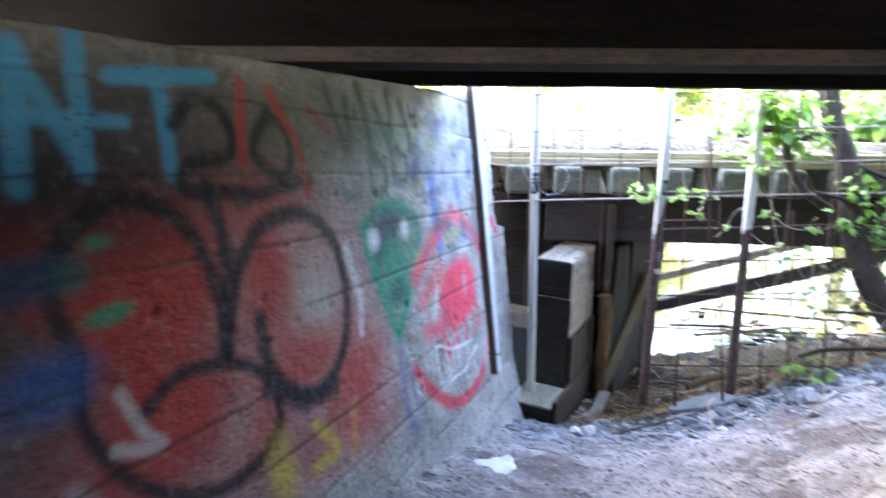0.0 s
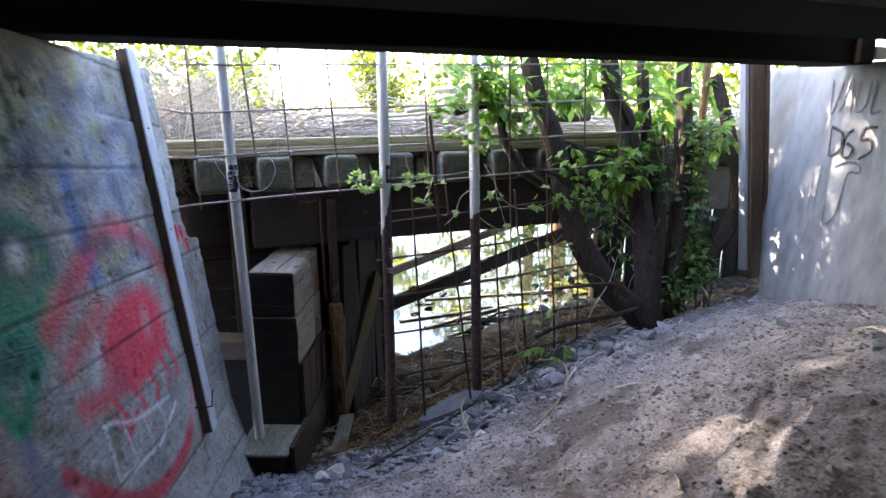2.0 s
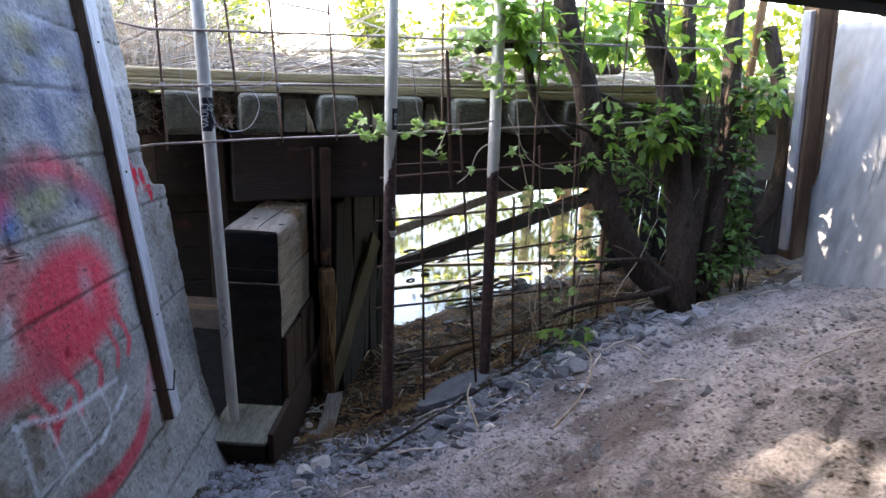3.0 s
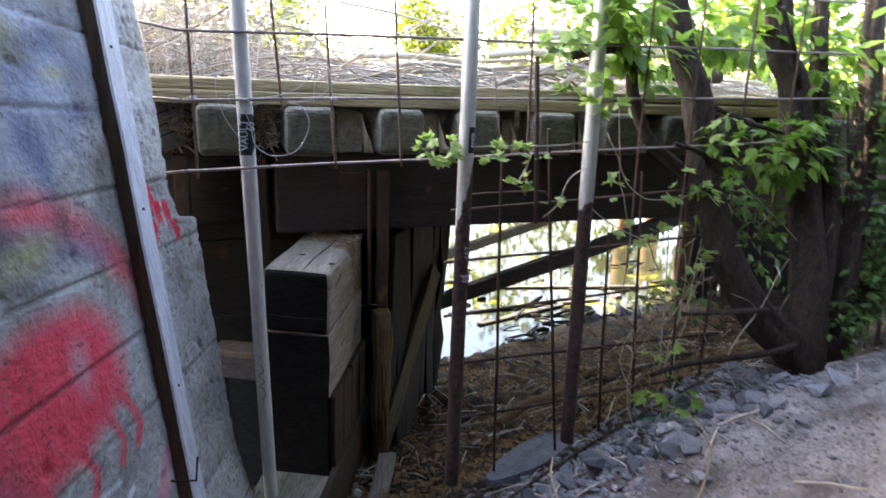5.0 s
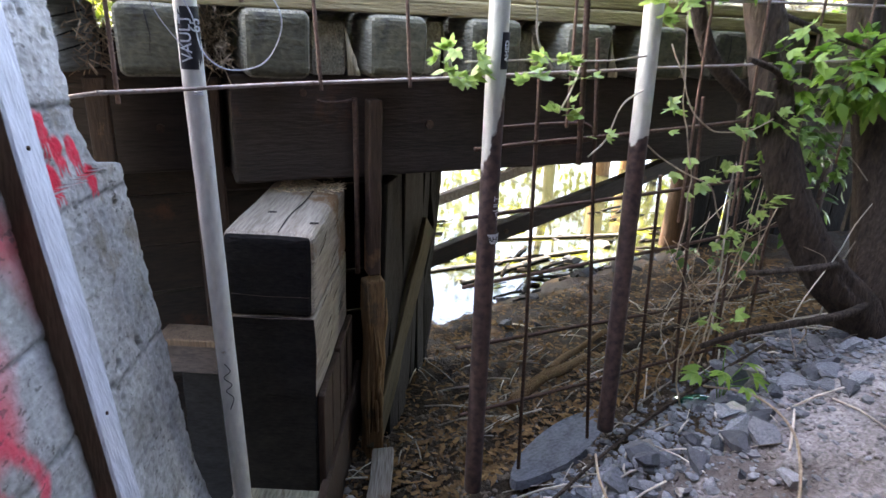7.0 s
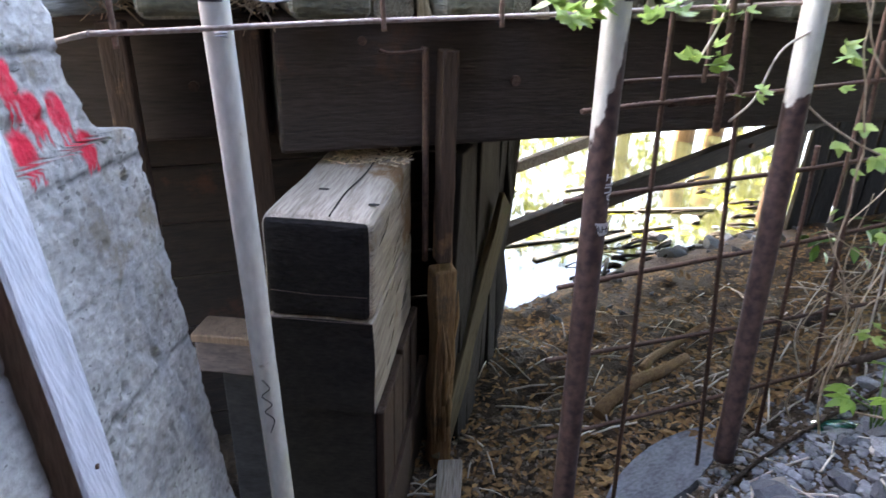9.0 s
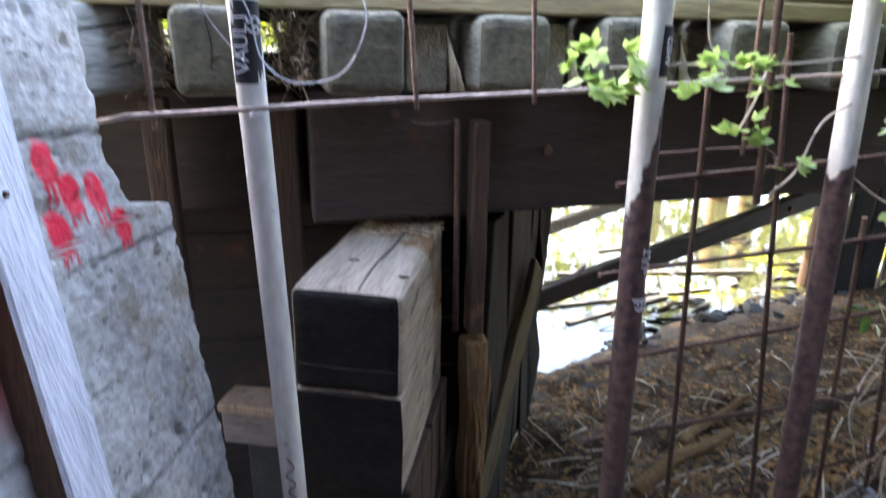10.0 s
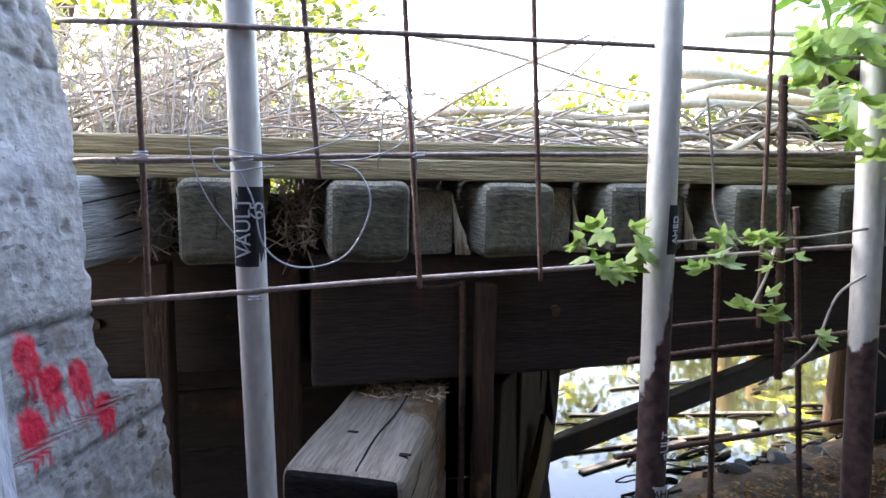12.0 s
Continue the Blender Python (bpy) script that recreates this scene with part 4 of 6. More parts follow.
part("prop", box(-0.3, -0.1, 0.26, 0.4, -0.95, -0.132, 0.01), BLOCK_END, ledge)

# retaining planks behind, left of the block
# bulkhead planks are coloured near-black to look unlit
bulk = thing("plank_bulkhead", "dark brown creosoted plank bulkhead behind the block", "bulkhead")
for k in range(9):
    z = -1.2 + k * 0.235
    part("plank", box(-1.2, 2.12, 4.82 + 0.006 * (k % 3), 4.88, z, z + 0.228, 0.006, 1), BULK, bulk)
for x in (0.35, 1.1, 1.5):
    part("post", box(x, x + 0.11, 4.66 if x > 1.4 else 4.36, 4.816 if x > 1.4 else 4.46, -1.1, 0.62 if x > 1.4 else 1.0, 0.01, 2, 4, 0.004, x), CREOSOTE_Z, bulk)
part("post", box(0.78, 0.85, 4.3, 4.4, -1.0, 1.0, 0.008, 2, 4, 0.004), CREOSOTE_Z, bulk)

# post, bent rod and splintered boards beside the block
pst = thing("trestle_post", "brown splintered trestle post under the stringer", "post")
part("post", box(1.74, 1.795, 4.225, 4.295, 0.2, 0.93, 0.008, 2, 4, 0.004, 1), CREOSOTE_Z, pst)
RAW = surface("raw_splintered_wood", (0.09, 0.048, 0.021), (0.28, 0.16, 0.072), 6, 0.85, 0.7, (7, 7, 0.6), 28, (0.09, 0.06, 0.035), 3.5, 0.55)
# the foot's raw yellow-brown also paints the warm light off the creek
foot = part("splintered_foot", box(1.73, 1.815, 4.222, 4.31, -0.75, 0.16, 0.012, 2, 6, 0.018, 8), RAW, pst, "splintered yellow-brown timber foot")
rs = random.Random(4)
for k in range(16):
    x_, y_ = rs.uniform(1.735, 1.815), rs.uniform(4.205, 4.235)
    z_ = rs.uniform(-0.7, -0.1)
    l_ = rs.uniform(0.2, 0.5)
    w_ = rs.uniform(0.006, 0.015)
    part("splinter", tube([(x_, y_, z_), (x_ + rs.uniform(-0.01, 0.01), y_ - 0.006, z_ + l_ * 0.5), (x_ + rs.uniform(-0.02, 0.02), y_ + 0.004, min(0.26, z_ + l_))], [w_ * 0.7, w_, 0.0015], 5), RAW, foot)
part("inner_post", box(1.56, 1.7, 4.44, 4.56, -0.85, 0.6, 0.01, 2, 5, 0.008, 4), CREOSOTE_Z, pst)
rod = thing("bent_rod", "rusty bent iron rod on the stringer", "rod")
part("rod", tube(curve_points([(1.705, 4.27, 0.2), (1.7, 4.268, 0.6), (1.695, 4.27, 0.9), (1.69, 4.272, 0.925)]), 0.011, 8), RUST, rod)
part("hook", tube(curve_points([(1.69, 4.27, 0.925), (1.64, 4.26, 0.92), (1.58, 4.262, 0.918), (1.545, 4.262, 0.926)]), 0.006, 6), RUST, rod)
side = thing("board_revetment", "leaning dark vertical boards along the creek edge", "revetment")
rng = random.Random(11)
for k in range(9):
    f = k / 8
    px, py = 1.88 + 0.54 * f, 4.42 + 0.78 * f
    w = rng.uniform(0.07, 0.085)
    top = 0.6 - 0.06 * rng.random()
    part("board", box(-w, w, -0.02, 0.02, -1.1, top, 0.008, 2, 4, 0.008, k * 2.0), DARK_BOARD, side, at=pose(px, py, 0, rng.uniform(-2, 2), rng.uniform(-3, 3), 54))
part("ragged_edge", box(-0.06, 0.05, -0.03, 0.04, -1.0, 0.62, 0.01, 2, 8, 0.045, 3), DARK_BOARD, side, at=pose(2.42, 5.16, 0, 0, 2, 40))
brace = thing("leaning_plank", "mossy tan plank leaning against the dark revetment boards", "plank")
bm = box(-0.085, 0.085, -0.016, 0.016, 0, 1.2, 0.006, 2, 6, 0.016, 4)
# the mossy tan colour also holds the light falling on this plank
part("plank", bm, MOSSY_BOARD, brace, at=Matrix.Translation((1.78, 4.27, -0.74)) @ Vector((0.47, 0.56, 0.86)).to_track_quat("Z", "X").to_matrix().to_4x4())

# plank bulkhead on the far side of the creek mouth
far_bulk = thing("plank_bulkhead", "dark upright plank bulkhead under the far stringers", "bulkhead")
rs = random.Random(14)
for k in range(13):
    x_ = 5.36 + 0.17 * k
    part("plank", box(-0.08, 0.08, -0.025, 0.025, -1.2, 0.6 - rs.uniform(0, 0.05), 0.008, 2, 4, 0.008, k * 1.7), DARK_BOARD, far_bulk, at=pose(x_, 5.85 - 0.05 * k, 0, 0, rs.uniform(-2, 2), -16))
# piles and braces further under the trestle
for x, y in ((5.9, 6.6), (0.5, 6.5), (6.5, 5.6)):
    pl = thing("trestle_pile", "dark round timber trestle pile standing in the creek", "pile", "trestle piles")
    part("shaft", tube([(x, y, -1.7), (x + 0.02, y, 0), (x, y, 0.62 if y > 6 else 1.0)], [0.13, 0.12, 0.115], 14), CREOSOTE_Z, pl)


def plank_between(name, p0, p1, w, d, material, parent, seed=0.0):
    p0, p1 = Vector(p0), Vector(p1)
    length = (p1 - p0).length
    bm = box(0, length, -d / 2, d / 2, -w / 2, w / 2, 0.008, 2, 6, 0.006, seed)
    ax = (p1 - p0).normalized()
    side_ = Vector((0, 0, 1)).cross(ax).normalized()
    m = Matrix((ax, side_, ax.cross(side_))).transposed().to_4x4()
    return part(name, bm, material, parent, at=Matrix.Translation(p0) @ m)


br = thing("cross_brace", "dark timber cross brace over the creek", "brace", "cross braces")
plank_between("plank", (2.3, 5.6, -0.44), (5.25, 5.6, 0.36), 0.125, 0.08, CREOSOTE, br)
for x in (3.2, 4.4):
    part("bolt", tube([(x, 5.565, -0.44 + (x - 2.3) * 0.271), (x, 5.54, -0.44 + (x - 2.3) * 0.271)], 0.018, 8), RUST, br)
br = thing("cross_brace", "pale brown timber cross brace over the creek", "brace", "cross braces")
plank_between("plank", (2.2, 6.75, -0.58), (5.0, 6.75, 0.2), 0.09, 0.07, BLOCK_SIDE, br, 2)
rng = random.Random(21)
for k, (p0, p1) in enumerate((((3.1, 6.72), (4.9, 6.72)), ((3.3, 6.4), (4.4, 6.68)), ((4.2, 6.3), (4.75, 6.15)), ((3.7, 7.4), (5.6, 7.0)), ((4.4, 7.9), (5.4, 7.95)))):
    d = thing("drift_plank", "wet grey plank lying in the creek", "plank", "drift planks")
    plank_between("plank", (*p0, WATER + 0.012), (*p1, WATER + 0.02), 0.02, rng.uniform(0.04, 0.08), DRIFT, d, k)
for k, (x, y) in enumerate(((7.2, 9.5), (7.9, 9.7))):
    pl = thing("stake", "orange-brown wooden stake on the far bank", "stake", "stakes")
    part("stake", tube([(x, y, -1.4), (x, y, 0.1)], 0.14, 10), RAW, pl)
# ---------------------------------------------------------------- rebar fence on three pipes
fence = thing("rebar_fence", "rusty rebar mesh fence wired to three steel pipes", "fence")


def pipe(b, t, r, material, label):
    """An upright steel pipe."""
    bm = bmesh.new()
    n, sides = 70, 20
    b, t = Vector(b), Vector(t)
    ax = (t - b).normalized()
    s = ax.cross(Vector((0, 1, 0))).normalized()
    u = s.cross(ax)
    rings = []
    for i in range(n + 1):
        p = b.lerp(t, i / n)
        rings.append([bm.verts.new(p + (s * math.cos(q) + u * math.sin(q)) * (r + 0.0008 * noise.noise(p * 9 + Vector((q, 0, 0))))) for q in (2 * math.pi * k / sides for k in range(sides))])
    for i in range(n):
        for k in range(sides):
            f = bm.faces.new((rings[i][k], rings[i][(k + 1) % sides], rings[i + 1][(k + 1) % sides], rings[i + 1][k]))
            f.smooth = True
    bm.faces.new(rings[0]), bm.faces.new(rings[-1])
    return part("pipe", finish(bm, True), material, fence, label)


pipe1 = pipe((1.138, 3.735, -0.72), (1.070, 3.745, 2.05), 0.0295, BARE_PIPE, "bare grey steel pipe")
pipe2 = pipe((1.962, 3.59, -0.47), (1.992, 3.75, 2.05), 0.033, two_tone_pipe("half_rusted_pipe", 0.95, 4.5, 1.98), "steel pipe rusted brown below")
pipe3 = pipe((2.59, 3.6, -0.36), (2.62, 3.79, 2.05), 0.034, two_tone_pipe("lower_rusted_pipe", 0.88, 1.0, 2.61), "steel pipe rusted brown below")


def rebar(p0, p1, r=0.0058, ribs=True):
    """A bar with its rolled ribs."""
    p0, p1 = Vector(p0), Vector(p1)
    n = max(4, int((p1 - p0).length / 0.009)) if ribs else 8
    pts, rad = [], []
    for i in range(n + 1):
        p = p0.lerp(p1, i / n)
        p += noise.noise_vector(p * 1.7) * 0.006
        pts.append(p)
        rad.append(r * (1 + (0.14 if r > 0.006 else 0.05) * (1 if i % 2 else -1)) if ribs else r)
    # thin level bars get a paler rust that paints the light on them
    return part("bar", tube(pts, rad, 7), (LIT_RUST if abs(p1.z - p0.z) < 0.3 else BROWN_RUST) if r < 0.006 else RUST, fence)


for z0, x0, x1, rise in ((1.022, 0.72, 3.9, 0.041), (1.285, 0.74, 4.2, 0.028), (1.523, 0.72, 4.2, 0.026), (1.77, 0.7, 4.2, 0.026)):
    rebar((0.87, 3.712, z0 + rise * 0.15), (x1, 3.75, z0 + rise * (x1 - x0)))
    rebar((0.74, 3.88, 1.29 + (z0 - 1.29) * 1.13), (0.868, 3.716, z0 + rise * 0.15))
for z0, x0, x1, rise in ((0.836, 1.94, 3.4, 0.05), (0.597, 1.92, 3.6, 0.04), (0.335, 1.93, 3.7, 0.05), (0.09, 1.92, 3.6, -0.01), (-0.215, 1.95, 3.5, 0.02)):
    rebar((x0, 3.722, z0), (x1, 3.74, z0 + rise * (x1 - x0)), 0.0075)
for xb, zb, xt, zt in ((0.91, 1.0, 0.9, 2.05), (1.228, 1.255, 1.165, 2.05), (1.432, 1.03, 1.372, 2.05), (1.703, 1.04, 1.645, 2.05), (2.29, 0.9, 2.25, 2.05), (2.9, 0.5, 2.86, 2.0), (3.2, 0.5, 3.14, 2.0), (3.5, 0.7, 3.45, 2.0), (3.8, 0.7, 3.76, 2.0)):
    rebar((xb, 3.715, zb), (xt, 3.735, zt))
rebar((2.352, 3.70, 0.77), (2.282, 3.70, 1.51), 0.0105)
for xb, yb, zb, xt, zt in ((2.24, 3.68, -0.66, 2.168, 1.13), (2.61, 3.70, -0.64, 2.39, 1.2), (3.06, 3.7, -0.42, 2.93, 1.0), (3.3, 3.72, -0.3, 3.22, 1.0), (2.86, 3.71, -0.5, 2.78, 0.7), (3.5, 3.73, -0.2, 3.46, 0.9)):
    rebar((xb, yb, zb), (xt, 3.735, zt), 0.0075)
part("bent_bar", tube(curve_points([(2.0, 3.76, 0.9), (2.3, 3.78, 0.905), (2.42, 3.78, 0.9), (2.45, 3.76, 0.87), (2.40, 3.73, 0.85), (2.2, 3.72, 0.845)]), 0.006, 7), RUST, fence)
WIRE = surface("thin_steel_wire", (0.3, 0.3, 0.31), (0.5, 0.5, 0.52), 20, 0.45, 0.1, metal=0.6)
part("wire_loop", tube(curve_points([(1.06, 3.70, 1.30), (1.1, 3.69, 1.22), (1.12, 3.68, 1.13), (1.18, 3.67, 1.09), (1.27, 3.67, 1.11), (1.32, 3.68, 1.2), (1.30, 3.69, 1.27), (1.24, 3.70, 1.29)]), 0.0018, 6), WIRE, fence)
part("wire_loop", tube(curve_points([(1.24, 3.70, 1.29), (1.32, 3.68, 1.30), (1.39, 3.68, 1.34), (1.36, 3.69, 1.42), (1.28, 3.70, 1.34), (1.15, 3.70, 1.30), (1.04, 3.70, 1.31), (1.05, 3.69, 1.27), (1.14, 3.69, 1.28)]), 0.0016, 6), WIRE, fence)
part("wire_loop", tube(curve_points([(1.0, 3.7, 1.45), (0.99, 3.71, 1.32), (1.02, 3.7, 1.22), (1.09, 3.7, 1.12)]), 0.0014, 6), WIRE, fence)
part("wire_tie", tube(curve_points([(1.34, 3.71, 1.28), (1.36, 3.70, 1.45), (1.40, 3.70, 1.42), (1.42, 3.71, 1.28)]), 0.002, 6), WIRE, fence)
for x, z in ((1.09, 1.285), (1.10, 1.02), (2.0, 1.31), (2.61, 1.33), (1.985, 0.6), (1.985, 0.34), (0.91, 1.29), (1.42, 1.3)):
    part("wire_tie", tube([(x + 0.012 * math.cos(q), 3.70 + 0.012 * math.sin(q), z + 0.001 * q) for q in np.linspace(0, 12.5, 26)], 0.0014, 5), WIRE, fence)


def sticker(owner, x, y, z0, z1, r, a0, a1, material, label):
    bm = bmesh.new()
    rows = []
    for z in (z0, z1):
        rows.append([bm.verts.new((x + math.cos(q) * (r + 0.0012), y + math.sin(q) * (r + 0.0012), z)) for q in np.linspace(radians(a0), radians(a1), 12)])
    for k in range(11):
        bm.faces.new((rows[0][k], rows[0][k + 1], rows[1][k + 1], rows[1][k])).smooth = True
    return part("sticker", bm, material, owner, label)


INK = surface("black_sticker", (0.012, 0.012, 0.015), (0.03, 0.03, 0.034), 15, 0.5, 0.05)
PAPER = surface("white_sticker", (0.55, 0.56, 0.58), (0.75, 0.76, 0.78), 15, 0.5, 0.05)
sticker(pipe1, 1.092, 3.742, 1.085, 1.24, 0.0295, -150, -25, INK, "torn black sticker with white letters")
lettering("VAULT", 0.038, Matrix.Translation((1.083, 3.7095, 1.162)) @ pose(0, 0, 0, 90, 0, 0) @ pose(0, 0, 0, 0, 0, 90), PAPER, pipe1)
lettering("65", 0.036, Matrix.Translation((1.108, 3.7105, 1.195)) @ pose(0, 0, 0, 90, 0, 14) @ pose(0, 0, 0, 0, 0, 90), PAPER, pipe1)
sticker(pipe2, 1.982, 3.69, 1.1, 1.21, 0.033, -100, -35, INK, "black sticker with white letters")
lettering("AHED", 0.024, Matrix.Translation((1.995, 3.6565, 1.155)) @ pose(0, 0, 0, 90, 0, 22) @ pose(0, 0, 0, 0, 0, 90), PAPER, pipe2)
lettering("VAULT", 0.03, Matrix.Translation((1.987, 3.629, 0.655)) @ pose(0, 0, 0, 94, 0, 4) @ pose(0, 0, 0, 0, 0, 90), PAPER, pipe2)
sticker(pipe2, 1.979, 3.655, 0.535, 0.57, 0.033, -160, -20, PAPER, "white sticker band")
lettering("AHI", 0.026, Matrix.Translation((1.98, 3.6195, 0.552)) @ pose(0, 0, 0, 90, 0, 0), INK, pipe2)
part("scribble", tube(curve_points([(1.105, 3.706, 0.2), (1.12, 3.706, 0.17), (1.1, 3.706, 0.15), (1.122, 3.706, 0.12), (1.104, 3.706, 0.1), (1.124, 3.706, 0.07), (1.112, 3.706, 0.03)]), 0.0016, 5), INK, pipe1, "black marker scribble")

# ---------------------------------------------------------------- leaves


def leaf_into(bm, pos, way, up, length, width, rng):
    way, up = way.normalized(), up.normalized()
    side_ = way.cross(up)
    if side_.length < 0.05:
        side_ = way.cross(Vector((0.3, 1, 0.2)))
    side_.normalize()
    up = side_.cross(way)
    droop = rng.uniform(0.05, 0.25)
    pts = [pos, pos + way * length * 0.3 + side_ * width * 0.42, pos + way * length * 0.62 + side_ * width * 0.38 - up * length * droop * 0.4,
           pos + way * length - up * length * droop, pos + way * length * 0.62 - side_ * width * 0.38 - up * length * droop * 0.4, pos + way * length * 0.3 - side_ * width * 0.42,
           pos + way * length * 0.45 - up * width * 0.14]
    v = [bm.verts.new(p) for p in pts]
    for a_, b_ in ((0, 1), (1, 2), (2, 3), (3, 4), (4, 5), (5, 0)):
        bm.faces.new((v[a_], v[b_], v[6])).smooth = True


def toothed_leaf_into(bm, pos, way, up, length, width, rng):
    """A pointed leaf with a toothed edge, folded along its midrib and drooping."""
    way, up = way.normalized(), up.normalized()
    side_ = way.cross(up)
    if side_.length < 0.05:
        side_ = way.cross(Vector((0.3, 1, 0.2)))
    side_.normalize()
    up = side_.cross(way)
    droop, fold, twist = rng.uniform(0.05, 0.4), rng.uniform(0.05, 0.3), rng.uniform(-0.25, 0.25)
    prof = ((0.0, 0.0), (0.14, 0.55), (0.3, 0.98), (0.4, 0.82), (0.55, 0.86), (0.64, 0.6), (0.78, 0.5), (1.0, 0.0))
    mid, left_, right_ = [], [], []
    for t, w in prof:
        c = pos + way * length * t - up * length * droop * t * t
        mid.append(bm.verts.new(c))
        if 0 < t < 1:
            lift = up * width * 0.5 * w
            left_.append(bm.verts.new(c + side_ * width * 0.5 * w + lift * (fold + twist * t)))
            right_.append(bm.verts.new(c - side_ * width * 0.5 * w + lift * (fold - twist * t)))
    for row, flip in ((left_, 1), (right_, -1)):
        chain = [mid[0]] + row + [mid[-1]]
        for k in range(len(chain) - 1):
            loop = [mid[k], chain[k], chain[k + 1], mid[k + 1]]
            loop = [v for n_, v in enumerate(loop) if v not in loop[:n_]]
            bm.faces.new(loop[::flip]).smooth = True


def rand_dir(rng):
    while True:
        v = Vector((rng.uniform(-1, 1), rng.uniform(-1, 1), rng.uniform(-1, 1)))
        if 0.05 < v.length < 1:
            return v.normalized()


def compound_leaf(bm, pos, way, rng, size):
    """Five pointed leaflets on one stalk."""
    up = (Vector((0, 0, 1)) + rand_dir(rng) * 0.5).normalized()
    s = way.cross(up).normalized()
    for q, k in ((0.0, 1.0), (0.7, 0.95), (-0.7, 0.95), (1.35, 0.7), (-1.35, 0.7)):
        toothed_leaf_into(bm, pos + way * size * 0.2, way * math.cos(q) + s * math.sin(q) + Vector((0, 0, -0.15)), up, size * k, size * k * 0.5, rng)


def leaf_cloud(centre, spread, count, size, rng):
    bm = bmesh.new()
    c = Vector(centre)
    for _ in range(count):
        d = rand_dir(rng) * rng.random() ** 0.45
        p = c + Vector((d.x * spread[0], d.y * spread[1], d.z * spread[2]))
        w = (d + rand_dir(rng) * 0.8 + Vector((0, -0.3, -0.25))).normalized()
        if rng.random() < 0.5:
            compound_leaf(bm, p, w, rng, size * rng.uniform(0.6, 1.1))
        else:
            toothed_leaf_into(bm, p, w, Vector((0, 0, 1)) + rand_dir(rng) * 0.6, size * rng.uniform(0.7, 1.3), size * rng.uniform(0.4, 0.7), rng)
    return bm


# ---------------------------------------------------------------- the tree at the fence
rng = random.Random(31)
tree = thing("tree", "multi-stemmed leafy tree with rough bark and ivy by the fence", "tree")


def stem(ctrl, r0, r1, name="trunk"):
    pts = curve_points(ctrl, 22 if r0 > 0.04 else 8)
    n = len(pts)
    bm = bmesh.new()
    sides = 40 if r0 > 0.04 else 12
    rings = []
    for i, p in enumerate(pts):
        d = (pts[min(i + 1, n - 1)] - pts[max(i - 1, 0)]).normalized()
        s = d.cross(Vector((0.2, 1, 0.1))).normalized()
        u = s.cross(d)
        r = r0 + (r1 - r0) * i / (n - 1)
        ring_ = []
        for k in range(sides):
            q = 2 * math.pi * k / sides
            o = s * math.cos(q) + u * math.sin(q)
            rr = r * (1 + 0.16 * noise.noise(Vector((math.cos(q) * 2, math.sin(q) * 2, p.z * 1.5)) + p) + 0.06 * math.sin(q * 5 + p.z * 4) + (0.1 * abs(noise.noise(Vector((math.cos(q) * 5, math.sin(q) * 5, p.z * 2.6)))) + 0.05 * noise.noise(Vector((math.cos(q) * 11, math.sin(q) * 11, p.z * 7))) if r0 > 0.04 else 0.0))
            ring_.append(bm.verts.new(p + o * rr))
        rings.append(ring_)
    for a_, b_ in zip(rings, rings[1:]):
        for k in range(sides):
            bm.faces.new((a_[k], a_[(k + 1) % sides], b_[(k + 1) % sides], b_[k])).smooth = True
    bm.faces.new(rings[0]), bm.faces.new(rings[-1])
    bmesh.ops.recalc_face_normals(bm, faces=bm.faces)
    return part(name, bm, BARK, tree)


stem([(3.92, 3.42, -0.25), (3.84, 3.44, 0.05), (3.62, 3.53, 0.27), (3.43, 3.64, 0.6), (3.34, 3.72, 0.9), (3.3, 3.87, 1.37), (3.2, 4.01, 1.8), (3.1, 4.3, 3.2)], 0.1, 0.06)
stem([(3.95, 3.42, -0.25), (3.92, 3.45, 0.1), (3.97, 3.58, 0.5), (3.98, 3.76, 1.02), (3.96, 3.9, 1.45), (3.88, 4.01, 1.8), (3.8, 4.2, 3.4)], 0.105, 0.06)
stem([(4.0, 3.5, 0.3), (4.14, 3.66, 0.79), (4.16, 3.83, 1.23), (4.2, 4.02, 1.81), (4.3, 4.2, 3.0)], 0.06, 0.038)
stem([(4.0, 3.44, -0.2), (4.13, 3.47, 0.1), (4.33, 3.65, 0.69), (4.48, 3.79, 1.13), (4.62, 4.02, 1.82), (4.8, 4.3, 3.2)], 0.085, 0.05)
stem([(4.05, 3.46, 0.05), (4.25, 3.5, 0.22), (4.54, 3.56, 0.41), (4.81, 3.61, 0.57), (4.97, 3.69, 0.85), (5.0, 3.8, 1.21), (4.95, 4.0, 1.8)], 0.07, 0.045)
for ctrl, r in (([(3.3, 3.84, 0.9), (3.22, 3.8, 0.99), (3.0, 3.8, 1.14), (2.87, 3.8, 1.35), (2.83, 3.8, 1.51), (2.76, 3.8, 1.56), (2.64, 3.8, 1.55), (2.5, 3.8, 1.515)], 0.034), ([(3.35, 3.75, 1.0), (3.2, 3.65, 1.1), (3.0, 3.62, 1.15)], 0.016),
                ([(3.97, 3.85, 1.4), (3.75, 3.75, 1.62), (3.6, 3.72, 1.8)], 0.02), ([(3.72, 3.5, 0.3), (3.4, 3.42, 0.35), (3.1, 3.5, 0.33)], 0.016), ([(3.9, 3.42, 0.15), (3.6, 3.38, 0.12), (3.2, 3.5, 0.05), (3.05, 3.6, -0.05)], 0.02),
                ([(3.3, 3.9, 1.35), (3.5, 3.7, 1.25), (3.7, 3.66, 1.2)], 0.014)):
    stem(ctrl, r, r * 0.6, "limb")
